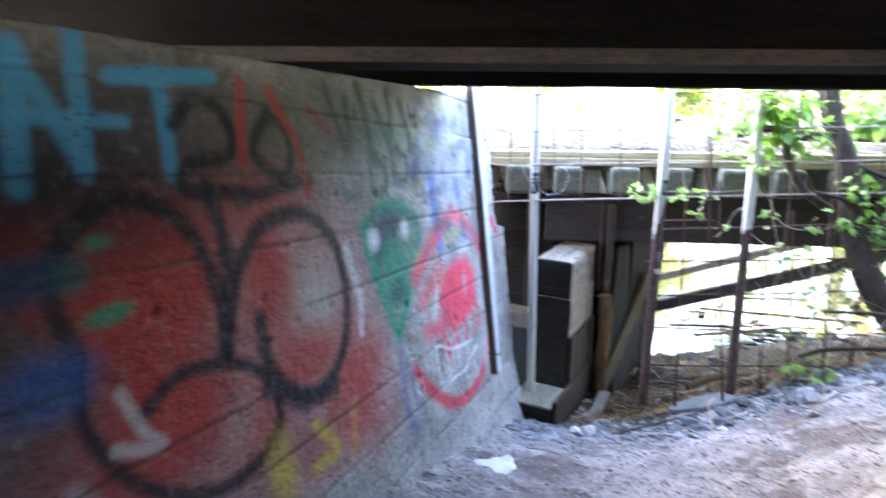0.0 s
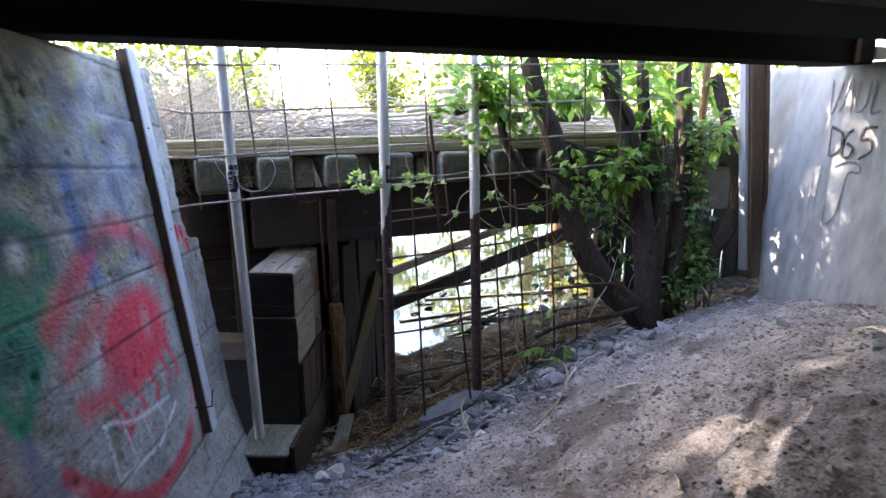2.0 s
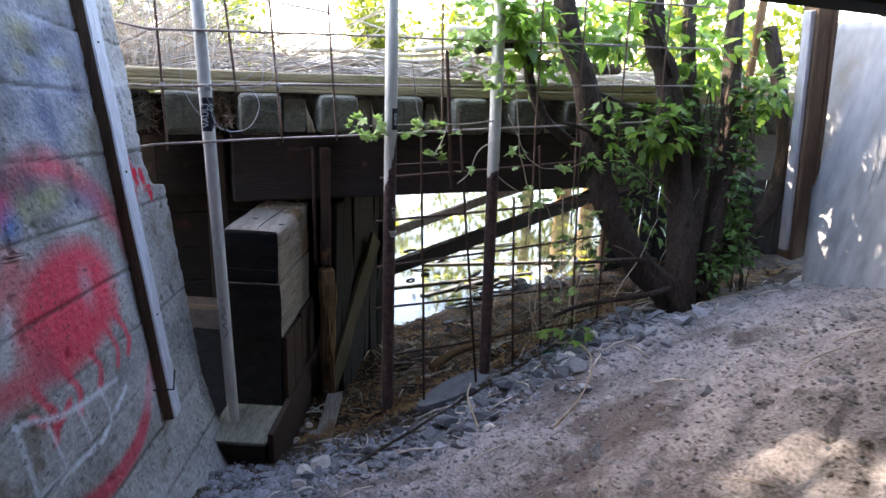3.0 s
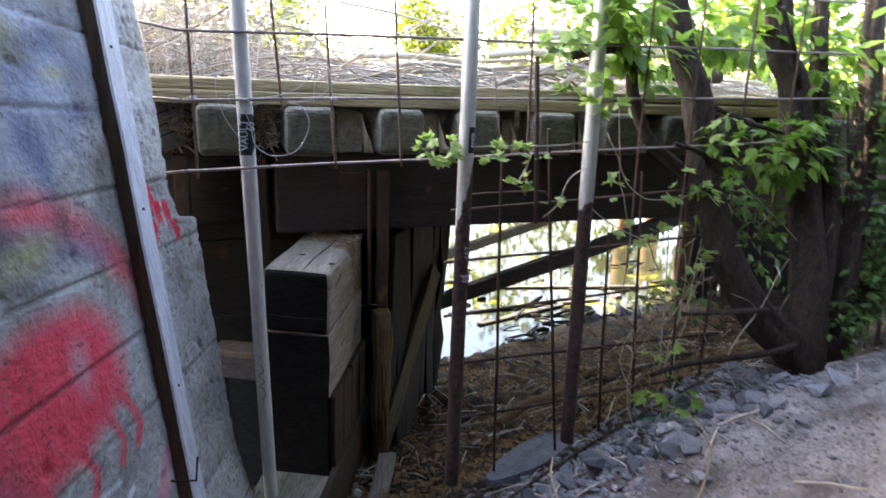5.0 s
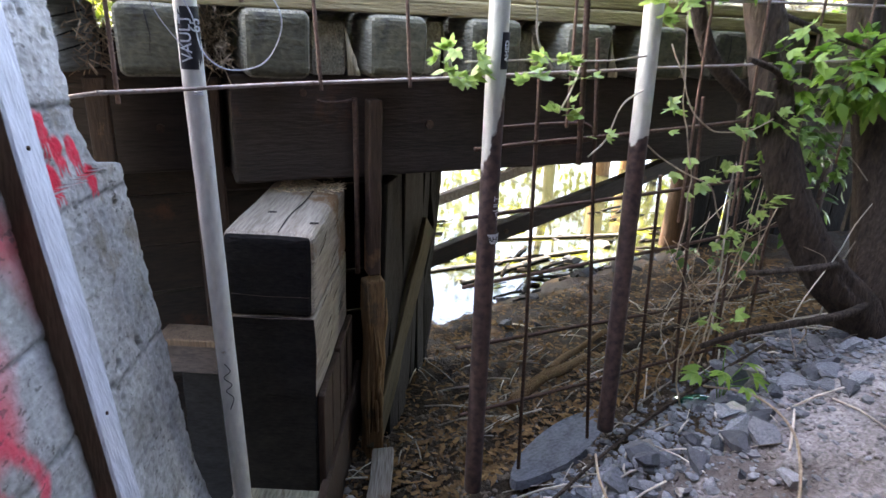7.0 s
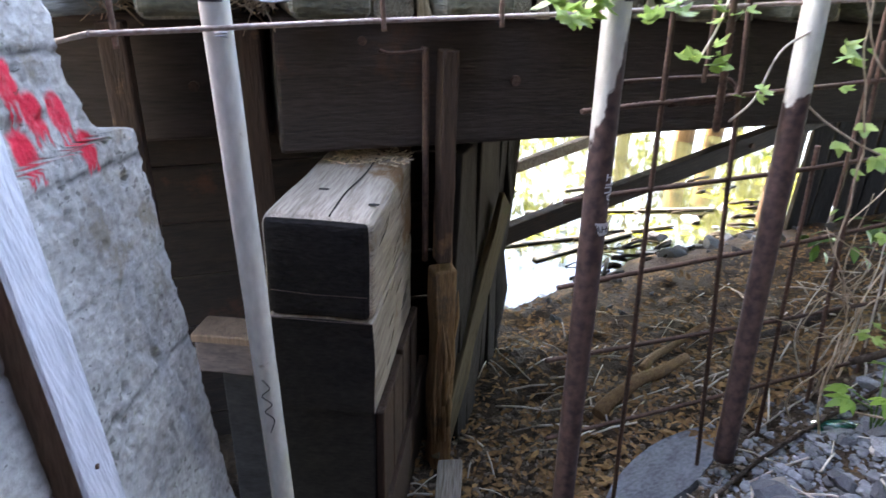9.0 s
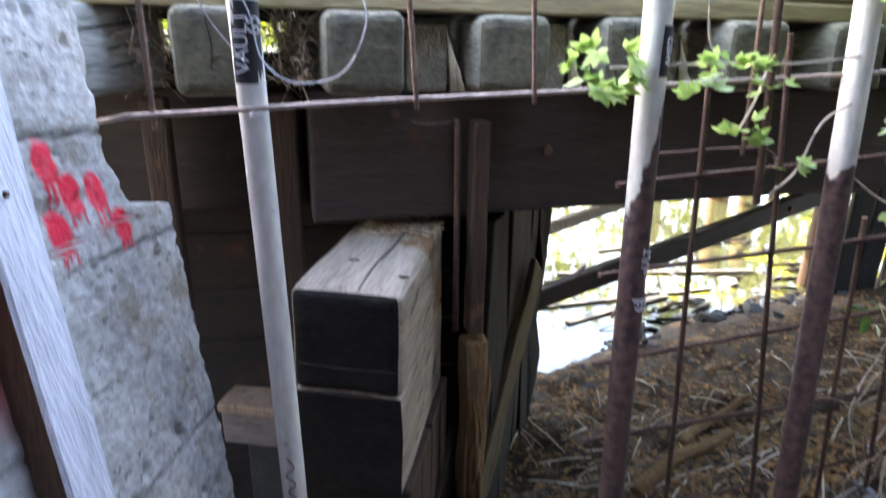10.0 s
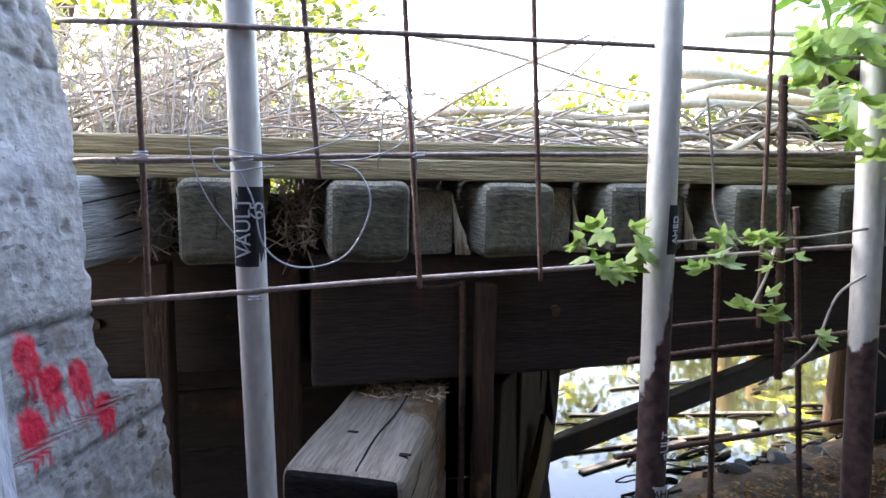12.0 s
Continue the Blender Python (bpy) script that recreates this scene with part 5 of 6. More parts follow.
# clusters centred above z 2.1 are out of view, added for shade
FOLIAGE = (((2.72, 3.78, 1.66), (0.24, 0.14, 0.18), 55, 0.12), ((2.95, 3.85, 1.5), (0.2, 0.14, 0.2), 40, 0.1), ((3.78, 3.68, 1.1), (0.24, 0.12, 0.17), 70, 0.1),
           ((3.35, 3.7, 1.0), (0.12, 0.12, 0.25), 35, 0.08), ((3.62, 3.95, 1.7), (0.35, 0.2, 0.2), 70, 0.12), ((4.3, 4.0, 1.62), (0.4, 0.25, 0.25), 80, 0.12),
           ((4.72, 3.72, 1.35), (0.22, 0.14, 0.2), 50, 0.11), ((4.1, 3.85, 1.3), (0.15, 0.15, 0.4), 60, 0.08), ((3.0, 4.1, 2.2), (0.5, 0.35, 0.3), 60, 0.13), ((4.2, 4.2, 2.35), (0.8, 0.4, 0.35), 70, 0.13), ((4.9, 4.4, 1.7), (0.3, 0.4, 0.5), 80, 0.12), ((2.85, 3.95, 1.72), (0.3, 0.16, 0.22), 60, 0.13), ((3.7, 4.5, 1.75), (0.5, 0.3, 0.35), 90, 0.12), ((4.6, 4.9, 1.95), (0.7, 0.4, 0.5), 120, 0.12))
for c, s, n, size in FOLIAGE:
    part("foliage", leaf_cloud(c, s, n, size, rng), LEAF, tree)
ivy = thing("ivy", "dark green ivy climbing the tree stems", "ivy")
for c, s, n, size in (((3.75, 3.9, 0.85), (0.2, 0.18, 0.25), 30, 0.06), ((3.5, 4.0, 0.2), (0.3, 0.2, 0.15), 24, 0.06), ((4.3, 4.2, 0.5), (0.4, 0.3, 0.4), 70, 0.07), ((4.8, 4.5, 0.9), (0.4, 0.4, 0.5), 120, 0.08), ((4.35, 3.5, 0.35), (0.2, 0.14, 0.25), 120, 0.06), ((4.42, 3.62, 0.75), (0.16, 0.13, 0.3), 110, 0.06), ((4.5, 3.7, 1.2), (0.14, 0.13, 0.3), 80, 0.06), ((4.12, 3.45, 0.2), (0.14, 0.12, 0.2), 60, 0.055),
                      ((4.18, 3.72, 0.95), (0.1, 0.1, 0.35), 70, 0.05), ((3.98, 3.75, 1.2), (0.1, 0.1, 0.3), 40, 0.05)):
    part("leaves", leaf_cloud(c, s, int(n * 1.5), size * 1.1, rng), IVY, ivy)
for k in range(14):
    x = rng.uniform(4.1, 4.55)
    part("tendril", tube(curve_points([(x, 3.45, 0.0), (x + rng.uniform(-0.06, 0.1), 3.52, 0.4), (x + rng.uniform(-0.05, 0.15), 3.65, 0.9), (x + rng.uniform(0, 0.15), 3.75, 1.4)], 5), 0.004, 5), BARK, ivy)
yl_post = thing("stake", "thin orange-brown stake behind the tree", "stake", "stakes")
part("stake", tube([(4.86, 4.05, -0.2), (4.9, 4.05, 2.0)], 0.03, 10), RAW, yl_post)

# vine sprigs on the fence, each leaf on its own
vine = thing("vine", "light green vine with small leaves on the rebar", "vine")
shared = []
for k in range(5):
    bm = bmesh.new()
    up_ = Vector((0, -1, 0.2))
    for q, f in ((0.0, 1.0), (0.75, 0.8), (-0.75, 0.85), (1.5, 0.5), (-1.5, 0.55))[:5 if k % 2 else 3]:
        toothed_leaf_into(bm, Vector((0, 0, 0)), Vector((math.sin(q), 0, math.cos(q))), up_, f * rng.uniform(0.85, 1.15), f * 0.62, rng)
    shared.append(mesh_from("leaf", bm, VINE_LEAF))
SPRIGS = (((1.845, 3.655, 1.12), 0.085, 22, 0.9), ((1.8, 3.65, 1.1), 0.04, 4, 0.9), ((2.085, 3.65, 1.075), 0.035, 4, 1.0), ((2.17, 3.66, 1.12), 0.07, 15, 0.9), ((2.225, 3.65, 0.985), 0.05, 7, 1.0),
          ((2.41, 3.67, 0.88), 0.035, 4, 0.8), ((2.31, 3.67, 1.08), 0.05, 5, 0.7), ((2.41, 3.66, 1.57), 0.1, 14, 1.4), ((2.46, 3.66, 1.42), 0.08, 9, 1.3), ((2.35, 3.68, 1.46), 0.05, 4, 1.2), ((2.46, 3.68, 1.74), 0.12, 12, 1.5),
          ((3.06, 3.62, 0.7), 0.12, 8, 1.0), ((3.1, 3.6, 0.45), 0.1, 6, 1.0), ((2.7, 3.66, 0.95), 0.1, 8, 0.9), ((2.85, 3.64, 0.72), 0.12, 8, 0.9), ((3.15, 3.62, 0.95), 0.16, 12, 1.1), ((2.62, 3.68, 1.32), 0.1, 8, 1.2),
          ((3.3, 3.6, 0.6), 0.15, 9, 1.0), ((3.0, 3.5, 0.16), 0.09, 8, 1.0), ((3.25, 3.6, 1.2), 0.14, 9, 1.1))
for (cx, cy, cz), spread, n, big in SPRIGS:
    for k in range(n):
        o = new("leaf", shared[k % 5])
        d = rand_dir(rng)
        p = Vector((cx, cy, cz)) + Vector((d.x, d.y * 0.4, d.z * 0.6)) * spread
        way = Vector((d.x, -0.35, rng.uniform(-1.0, 0.4))).normalized()
        o.matrix_basis = Matrix.Translation(p) @ way.to_track_quat("Z", "Y").to_matrix().to_4x4() @ Matrix.Rotation(rng.uniform(-0.8, 0.8), 4, "Z") @ Matrix.Diagonal((*(3 * [rng.uniform(0.04, 0.062) * big]), 1))
        o.parent = vine
for ctrl in ([(2.6, 3.7, 1.15), (2.4, 3.69, 1.13), (2.15, 3.68, 1.13), (1.86, 3.67, 1.12)], [(2.3, 3.69, 1.12), (2.27, 3.68, 1.04), (2.22, 3.67, 0.96)], [(2.6, 3.69, 1.04), (2.5, 3.69, 0.98), (2.45, 3.69, 0.86), (2.38, 3.69, 0.8)],
             [(2.1, 3.72, 1.45), (2.12, 3.71, 1.3), (2.14, 3.71, 1.18), (2.2, 3.7, 1.1)], [(3.1, 3.6, 0.0), (3.08, 3.62, 0.4), (3.05, 3.63, 0.75)]):
    part("stalk", tube(curve_points(ctrl, 6), 0.0035, 6), TWIG, vine)
brush = thing("brush", "bare pale twigs rising through the fence", "brush")
for k in range(17):
    x, y = (rng.uniform(2.75, 3.8), rng.uniform(3.45, 3.85)) if k < 10 else (rng.gauss(3.25, 0.12), rng.uniform(3.7, 3.95))
    h = rng.uniform(0.4, 1.1)
    z = ground_height(x, y) - 0.03
    pts = curve_points([(x, y, z), (x + rng.uniform(-0.12, 0.12), y, z + h * 0.3), (x + rng.uniform(-0.25, 0.2), y, z + h * 0.65), (x + rng.uniform(-0.4, 0.35), y + rng.uniform(-0.1, 0.1), z + h)], 5)
    part("twig", tube([p + noise.noise_vector(p * 9) * 0.012 for p in pts], [0.0042 - 0.0002 * i for i in range(16)], 5), TWIG if k % 4 == 0 else DRY_WEED, brush)
    q = pts[9]
    part("side_shoot", tube(curve_points([q, q + Vector((rng.uniform(-0.1, 0.1), -0.02, 0.08)), q + Vector((rng.uniform(-0.22, 0.22), -0.02, rng.uniform(0.08, 0.25)))], 4), 0.0016, 4), DRY_WEED, brush)
for ctrl in ([(2.6, 3.68, 0.86), (2.75, 3.62, 0.75), (2.9, 3.6, 0.68), (3.0, 3.6, 0.55)], [(2.65, 3.66, 1.2), (2.78, 3.62, 0.95), (2.95, 3.6, 0.88), (3.2, 3.62, 0.93)], [(2.7, 3.66, 1.3), (2.73, 3.64, 1.0), (2.82, 3.62, 0.7), (2.8, 3.6, 0.4)], [(2.95, 3.58, 0.15), (3.05, 3.5, 0.35), (3.12, 3.45, 0.62)]):
    part("twig", tube([p + noise.noise_vector(p * 8) * 0.015 for p in curve_points(ctrl, 6)], 0.0027, 6), DRY_WEED, brush)

# ---------------------------------------------------------------- brushwood heaped on the trestle
rng = random.Random(41)


def heap(x, y):
    return 1.29 + 0.16 * max(0.0, 1 - abs(y - 5.3) / 1.6) * (0.8 + 0.6 * noise.noise(Vector((x * 0.8, y, 1)))) * (1.0 if x < 1.4 else 0.55)


bm = bmesh.new()
for k in range(1500):
    x, y = rng.uniform(-2.5, 7), rng.uniform(4.42, 6.9)
    q, l = rng.gauss(0, 0.5), rng.uniform(0.2, 1.1)
    z = heap(x, y) + rng.uniform(-0.1, 0.12) * rng.random()
    e_ = Vector((math.cos(q), math.sin(q), rng.gauss(0, 0.13)))
    p = Vector((x, y, max(z, 1.3)))
    m_ = p + e_ * l * 0.5 + Vector((0, 0, rng.uniform(-0.04, 0.08)))
    f_ = p + e_ * l
    if f_.y < 4.3:
        continue
    r = rng.uniform(0.0012, 0.0042)
    tube_into(bm, curve_points([p, m_, f_], 3), r, 4)
tagged(part("brushwood", bm, TWIG), "heap of dry bleached twigs on the trestle deck", "brushwood", kind="stuff")
bm = bmesh.new()
for k in range(700):
    x, y = rng.uniform(-1.5, 6.5), rng.uniform(4.45, 6.5)
    if rng.random() < 0.45:
        x = rng.gauss(0.75, 0.28)
    z = heap(x, y) - 0.05
    h = rng.uniform(0.1, 0.5) * (1.35 if x < 1.6 else 0.45)
    b_ = rng.uniform(-0.7, 0.7)
    tube_into(bm, curve_points([(x, y, z), (x + b_ * h * 0.4, y, z + h * 0.7), (x + b_ * h * 1.3, y + rng.uniform(-0.1, 0.1), z + h * rng.uniform(0.5, 1.1))], 4), rng.uniform(0.0012, 0.0035), 4)
tagged(part("dry_stalks", bm, TWIG), "dry upright weed stalks growing through the brushwood", "weeds", kind="stuff")
for k in range(12):
    c_ = thing("cane", "long bleached cane lying on the brushwood", "cane", "canes")
    x, y = rng.uniform(0.8, 3.6), rng.uniform(4.5, 5.9)
    q, l = rng.gauss(0.03, 0.12), rng.uniform(1.2, 3.0)
    z = heap(x, y) + rng.uniform(0.02, 0.1)
    e_ = Vector((math.cos(q), math.sin(q), rng.gauss(-0.02, 0.06)))
    r = rng.uniform(0.008, 0.02)
    pts = [Vector((x, y, z)) + e_ * l * f + Vector((0, 0, 0.05 * math.sin(f * 3.1))) for f in np.linspace(0, 1, 18)]
    part("cane", tube(pts, [r * (1.12 if i % 4 == 0 else 1.0) * (1 - 0.3 * i / 18) for i in range(18)], 9), REED, c_)
for x0, y0, z0, x1, y1, z1, r in ((1.719, 4.75, 1.476, 2.75, 4.75, 1.497, 0.017), (1.608, 4.75, 1.752, 2.75, 4.75, 1.574, 0.008), (2.75, 4.75, 1.682, 3.7, 4.75, 1.615, 0.026), (2.958, 4.75, 1.842, 3.7, 4.78, 1.9, 0.016),
                                 (2.49, 4.72, 1.527, 3.7, 4.76, 1.58, 0.021), (1.88, 4.7, 1.437, 2.75, 4.72, 1.458, 0.014), (2.2, 4.95, 1.6, 2.75, 4.9, 1.57, 0.007), (2.35, 4.55, 1.1, 3.1, 4.5, 1.5, 0.02), (3.0, 4.9, 1.62, 4.6, 5.0, 1.6, 0.03), (2.75, 4.7, 1.6, 3.4, 4.8, 1.72, 0.015)):
    c_ = thing("branch", "bleached fallen branch on the trestle", "branch", "branches")
    part("branch", tube([Vector((x0, y0, z0)).lerp(Vector((x1, y1, z1)), f) + noise.noise_vector(Vector((f * 2, x0, 1))) * 0.03 for f in np.linspace(0, 1, 14)], [r * (1 - 0.35 * f) for f in np.linspace(0, 1, 14)], 10), REED, c_)
log_ = thing("log", "dark rotten log lying behind the guard timber", "log")
part("wood", tube([Vector((3.1, 4.72, 1.47)).lerp(Vector((4.3, 4.8, 1.46)), f) + noise.noise_vector(Vector((f * 4, 2, 1))) * 0.02 for f in np.linspace(0, 1, 14)], 0.045, 12), BARK, log_)
tangle = thing("root_tangle", "tangle of curled brown vine stems on the guard timber", "vine stems")
for k in range(26):
    c = Vector((rng.gauss(2.98, 0.16), rng.uniform(4.45, 4.75), rng.uniform(1.38, 1.5)))
    q = rng.uniform(-0.6, 0.6)
    a_ = Vector((math.cos(q), 0.2 * math.sin(q), 0.5 * math.sin(q)))
    r_ = rng.uniform(0.08, 0.22)
    part("stem", tube(curve_points([c - a_ * r_, c - a_ * r_ * 0.3 + Vector((0, 0, rng.uniform(0.02, 0.07))), c + a_ * r_ * 0.4 + Vector((0, 0, rng.uniform(0.0, 0.06))), c + a_ * r_ - Vector((0, 0, rng.uniform(0, 0.05)))], 5), rng.uniform(0.003, 0.009), 6), TWIG if k % 2 else DRY_WEED, tangle)
# thick dry weeds by the left abutment: stems, arching shoots and frayed heads
bm = bmesh.new()
for k in range(270):
    x, y = rng.uniform(0.1, 1.75), rng.uniform(4.5, 5.6)
    if k % 3 == 0:
        x = rng.gauss(0.72, 0.12)
    z = heap(x, y) - 0.04
    h = rng.uniform(0.12, 0.6) * (1.1 if x < 1.3 else 0.7)
    b_ = rng.uniform(-0.8, 0.8)
    tip = Vector((x + b_ * h * 1.2, y + rng.uniform(-0.12, 0.12), z + h * rng.uniform(0.5, 1.1)))
    tube_into(bm, curve_points([(x, y, z), (x + b_ * h * 0.35, y, z + h * 0.72), tip], 4), rng.uniform(0.001, 0.0028), 4)
    if k % 4 == 0:
        for _ in range(9):
            p = tip + rand_dir(rng) * 0.02
            tube_into(bm, [p, p + rand_dir(rng) * rng.uniform(0.012, 0.04)], 0.0014, 3)
for k in range(60):
    x, y = rng.uniform(0.0, 1.9), rng.uniform(4.5, 5.3)
    z = heap(x, y)
    q, l = rng.gauss(0.25, 0.45), rng.uniform(0.5, 1.3)
    if rng.random() < 0.35:
        q += math.pi
    e_ = Vector((math.cos(q), 0.1, 0))
    tube_into(bm, curve_points([Vector((x, y, z)), Vector((x, y, z + rng.uniform(0.05, 0.3))) + e_ * l * 0.5, Vector((x, y, z + rng.uniform(0.0, 0.45))) + e_ * l], 6), rng.uniform(0.0025, 0.006), 5)
tagged(part("weed_thicket", bm, DRY_WEED), "brown dry weed stems tangled on the trestle deck", "weeds", kind="stuff")
bm = bmesh.new()
for k in range(900):
    i = rng.choice((-4, -3, -2, -1, 0, 0, 0, -1, rng.randint(1, 12)))
    x, y = 0.905 + 0.41 * i + rng.uniform(0.25, 0.36), rng.uniform(4.26, 4.6)
    p = Vector((x, y, rng.uniform(1.03, 1.22)))
    tube_into(bm, [p, p + rand_dir(rng) * rng.uniform(0.03, 0.09)], rng.uniform(0.001, 0.0026), 4)
tagged(part("packed_twigs", bm, DRY_WEED), "dry twigs and litter packed between the ties", "litter", kind="stuff")
bm = bmesh.new()
for k in range(220):
    v_ = Matrix.Rotation(radians(-25), 4, "Z") @ Vector((rng.uniform(0.05, 0.3), rng.gauss(0.57, 0.045), 0))
    p = Vector((1.135 + v_.x, 3.93 + v_.y, 0.564 + rng.uniform(0, 0.012)))
    tube_into(bm, [p, p + Vector((rng.uniform(-0.03, 0.03), rng.uniform(-0.03, 0.03), rng.uniform(0, 0.006)))], 0.0022, 4)
tagged(part("wood_litter", bm, DRY_WEED), "wood chips and litter on the bearing block", "litter", kind="stuff")

# ---------------------------------------------------------------- far bank
rng = random.Random(51)
# the 20.4 and 19.6 high trees are unseen, added to shade the underpass
for x, y, h, s in ((-5.5, 13, 5.5, 2.2), (-3.3, 11.5, 20.4, 2.6), (1.0, 12.6, 19.6, 2.0), (-0.4, 14, 5.0, 2.0), (1.6, 17, 4.2, 1.8), (8.6, 13, 5.6, 2.4), (11, 11, 6.0, 2.5), (6.6, 19, 4.0, 1.9), (13.5, 15, 6.5, 3.0), (-9, 15, 6.5, 3.0)):
    t_ = thing("far_tree", "sunlit yellow-green leafy tree on the far bank; the two tallest are unseen shade trees", "tree", "far trees")
    z0 = ground_height(x, y) - 0.2
    part("trunk", tube([(x - (4 if h > 9 else 0), y, z0), (x + 0.1 - (2 if h > 9 else 0), y, z0 + h * 0.4), (x - 0.1, y + 0.1, z0 + h * (0.8 if h < 9 else 0.55))], [0.16, 0.12, 0.05], 10), BARK, t_)
    bm = bmesh.new()
    hubs = [Vector((x, y, z0 + h * 0.55)) + Vector((rng.gauss(0, 0.45), rng.gauss(0, 0.45), rng.uniform(-0.5, 0.45) * (1 if h < 9 else 0.6))) * s for _ in range(16 if h < 9 else 34)]
    for hub in hubs:
        for _ in range(110 if h < 9 else 330):
            p = hub + rand_dir(rng) * rng.random() ** 0.5 * s * 0.34
            leaf_into(bm, p, rand_dir(rng), rand_dir(rng), 0.2, 0.12, rng)
    part("crown", bm, FAR_LEAF, t_)
    for hub in hubs[:5]:
        part("limb", tube([(x - (1.5 if h > 9 else 0), y, z0 + h * (0.35 if h < 9 else 0.45)), hub], [0.05, 0.02], 6), BARK, t_)
bm = bmesh.new()
for k in range(18000):
    x, y = rng.uniform(-9, 14), rng.uniform(17, 20)
    if rng.random() < 0.62:
        x, y = rng.uniform(-8, 2.2), rng.uniform(8.5, 11)
    z = max(ground_height(x, y), WATER)
    leaf_into(bm, Vector((x, y, z + rng.random() ** (0.9 if y < 12 else 1.3) * (5.2 if y < 12 else 1.6))), rand_dir(rng), rand_dir(rng), 0.15, 0.085, rng)
tagged(part("bank_scrub", bm, FAR_LEAF), "sunlit scrub and reeds along the far bank", "scrub", kind="stuff")
bm = bmesh.new()
for k in range(700):
    x, y = rng.uniform(-7, 2.0), rng.uniform(7.5, 10)
    b_ = rng.uniform(-0.6, 0.6)
    h = rng.uniform(1.5, 3.1)
    tube_into(bm, curve_points([(x, y, -1.2), (x + b_ * 0.4, y, -1.2 + h * 0.7), (x + b_, y, -1.2 + h)], 4), 0.006, 4)
tagged(part("reeds", bm, TWIG), "pale dry reeds behind the trestle", "reeds", kind="stuff")

# ---------------------------------------------------------------- things lying on the ground
rng = random.Random(61)


def stone_mesh(seed, flat):
    bm = bmesh.new()
    bmesh.ops.create_icosphere(bm, subdivisions=2, radius=1)
    for v in bm.verts:
        n_ = v.co.normalized()
        k_ = 1 + 0.35 * noise.noise(n_ * 1.3 + Vector((seed * 7.1, 0, 0)))
        v.co = Vector((n_.x * k_, n_.y * k_ * 0.75, n_.z * k_ * flat))
    for _ in range(9):
        d = rand_dir(rng)
        bmesh.ops.bisect_plane(bm, geom=bm.verts[:] + bm.edges[:] + bm.faces[:], plane_co=d * 0.5 * (flat + 0.28 + 0.3 * (1 - abs(d.z))), plane_no=d, clear_outer=True)
        edges = [e for e in bm.edges if e.is_boundary]
        if edges:
            bmesh.ops.contextual_create(bm, geom=edges)
    bmesh.ops.triangulate(bm, faces=bm.faces[:])
    return finish(bm)


WET = [mesh_from("stone", stone_mesh(k + 20, 0.4), SLATE) for k in range(3)]
STONES = [mesh_from("stone", stone_mesh(k, (0.26, 0.42, 0.18, 0.5, 0.22, 0.34)[k]), STONE) for k in range(6)]
DARK_FLAGS = [mesh_from("stone", stone_mesh(k + 60, (0.2, 0.3, 0.25)[k]), SLATE) for k in range(3)]
FLAGS = [mesh_from("stone", stone_mesh(k + 40, (0.16, 0.22, 0.13, 0.26)[k]), STONE) for k in range(4)]
PALE = [mesh_from("stone", stone_mesh(k + 9, 0.55), PEBBLE) for k in range(3)]


def put_stone(x, y, size, kinds=STONES, label="loose angular grey stone lying on the dirt", sink=0.15):
    o = new("stone", rng.choice(kinds))
    tagged(o, label, "stone", "loose stones")
    o.matrix_basis = Matrix.Translation((x, y, ground_height(x, y) + size * (0.22 - sink))) @ Euler((rng.gauss(0, 0.38), rng.gauss(0, 0.38), rng.uniform(0, 6.3))).to_matrix().to_4x4() @ Matrix.Diagonal((size, size, size, 1))
    return o


for k in range(130):
    f = rng.random()
    x = 1.35 + 2.4 * f
    y = 3.2 + 0.32 * f + rng.gauss(0, 0.12)
    put_stone(x, y, rng.uniform(0.02, 0.065) * (1.5 if rng.random() < 0.18 else 1), kinds=rng.choice((STONES, STONES, WET, PALE)) if k % 3 else STONES, label="loose blue-grey slate stone in the fence ditch")
for k in range(36):
    put_stone(rng.uniform(1.25, 4.4), rng.uniform(0.9, 3.1), rng.uniform(0.012, 0.04), STONES if rng.random() < 0.6 else PALE)
for x, y, s in ((2.84, 2.94, 0.075), (2.43, 3.2, 0.1), (2.1, 3.25, 0.12), (2.25, 3.33, 0.1), (2.6, 3.38, 0.13), (3.07, 3.4, 0.12), (3.4, 3.3, 0.11), (2.95, 3.25, 0.08), (1.9, 3.3, 0.09), (3.3, 2.9, 0.06), (3.6, 3.1, 0.08), (3.2, 3.5, 0.12)):
    put_stone(x, y, s * 1.15, FLAGS if s < 0.1 else DARK_FLAGS, label="large flat blue-grey slate stone by the fence", sink=0.08)
for k in range(34):
    f = rng.random()
    put_stone(1.9 + 2.0 * f, 3.12 + 0.28 * f + rng.gauss(0, 0.13), rng.uniform(0.06, 0.12), FLAGS if k % 2 else DARK_FLAGS, label="flat grey slate shard in the fence ditch", sink=0.08)
for k in range(16):
    put_stone(rng.uniform(2.4, 4.6), rng.uniform(1.7, 3.0), rng.uniform(0.04, 0.085), FLAGS, label="flat slate shard half sunk in the dirt bank", sink=0.2)
for k in range(18):
    o = put_stone(rng.uniform(4.2, 6.2), rng.uniform(5.9, 7.2), rng.uniform(0.05, 0.16), WET, label="dark wet stone at the creek's edge")
    o.location.z = max(o.location.z, WATER - 0.01)
for k in range(34):
    x_ = rng.uniform(2.7, 5.6)
    put_stone(x_, 5.1 + rng.random() * 0.9 + 0.1 * (x_ - 3), rng.uniform(0.02, 0.08), WET, label="dark wet stone on the muddy creek bank")
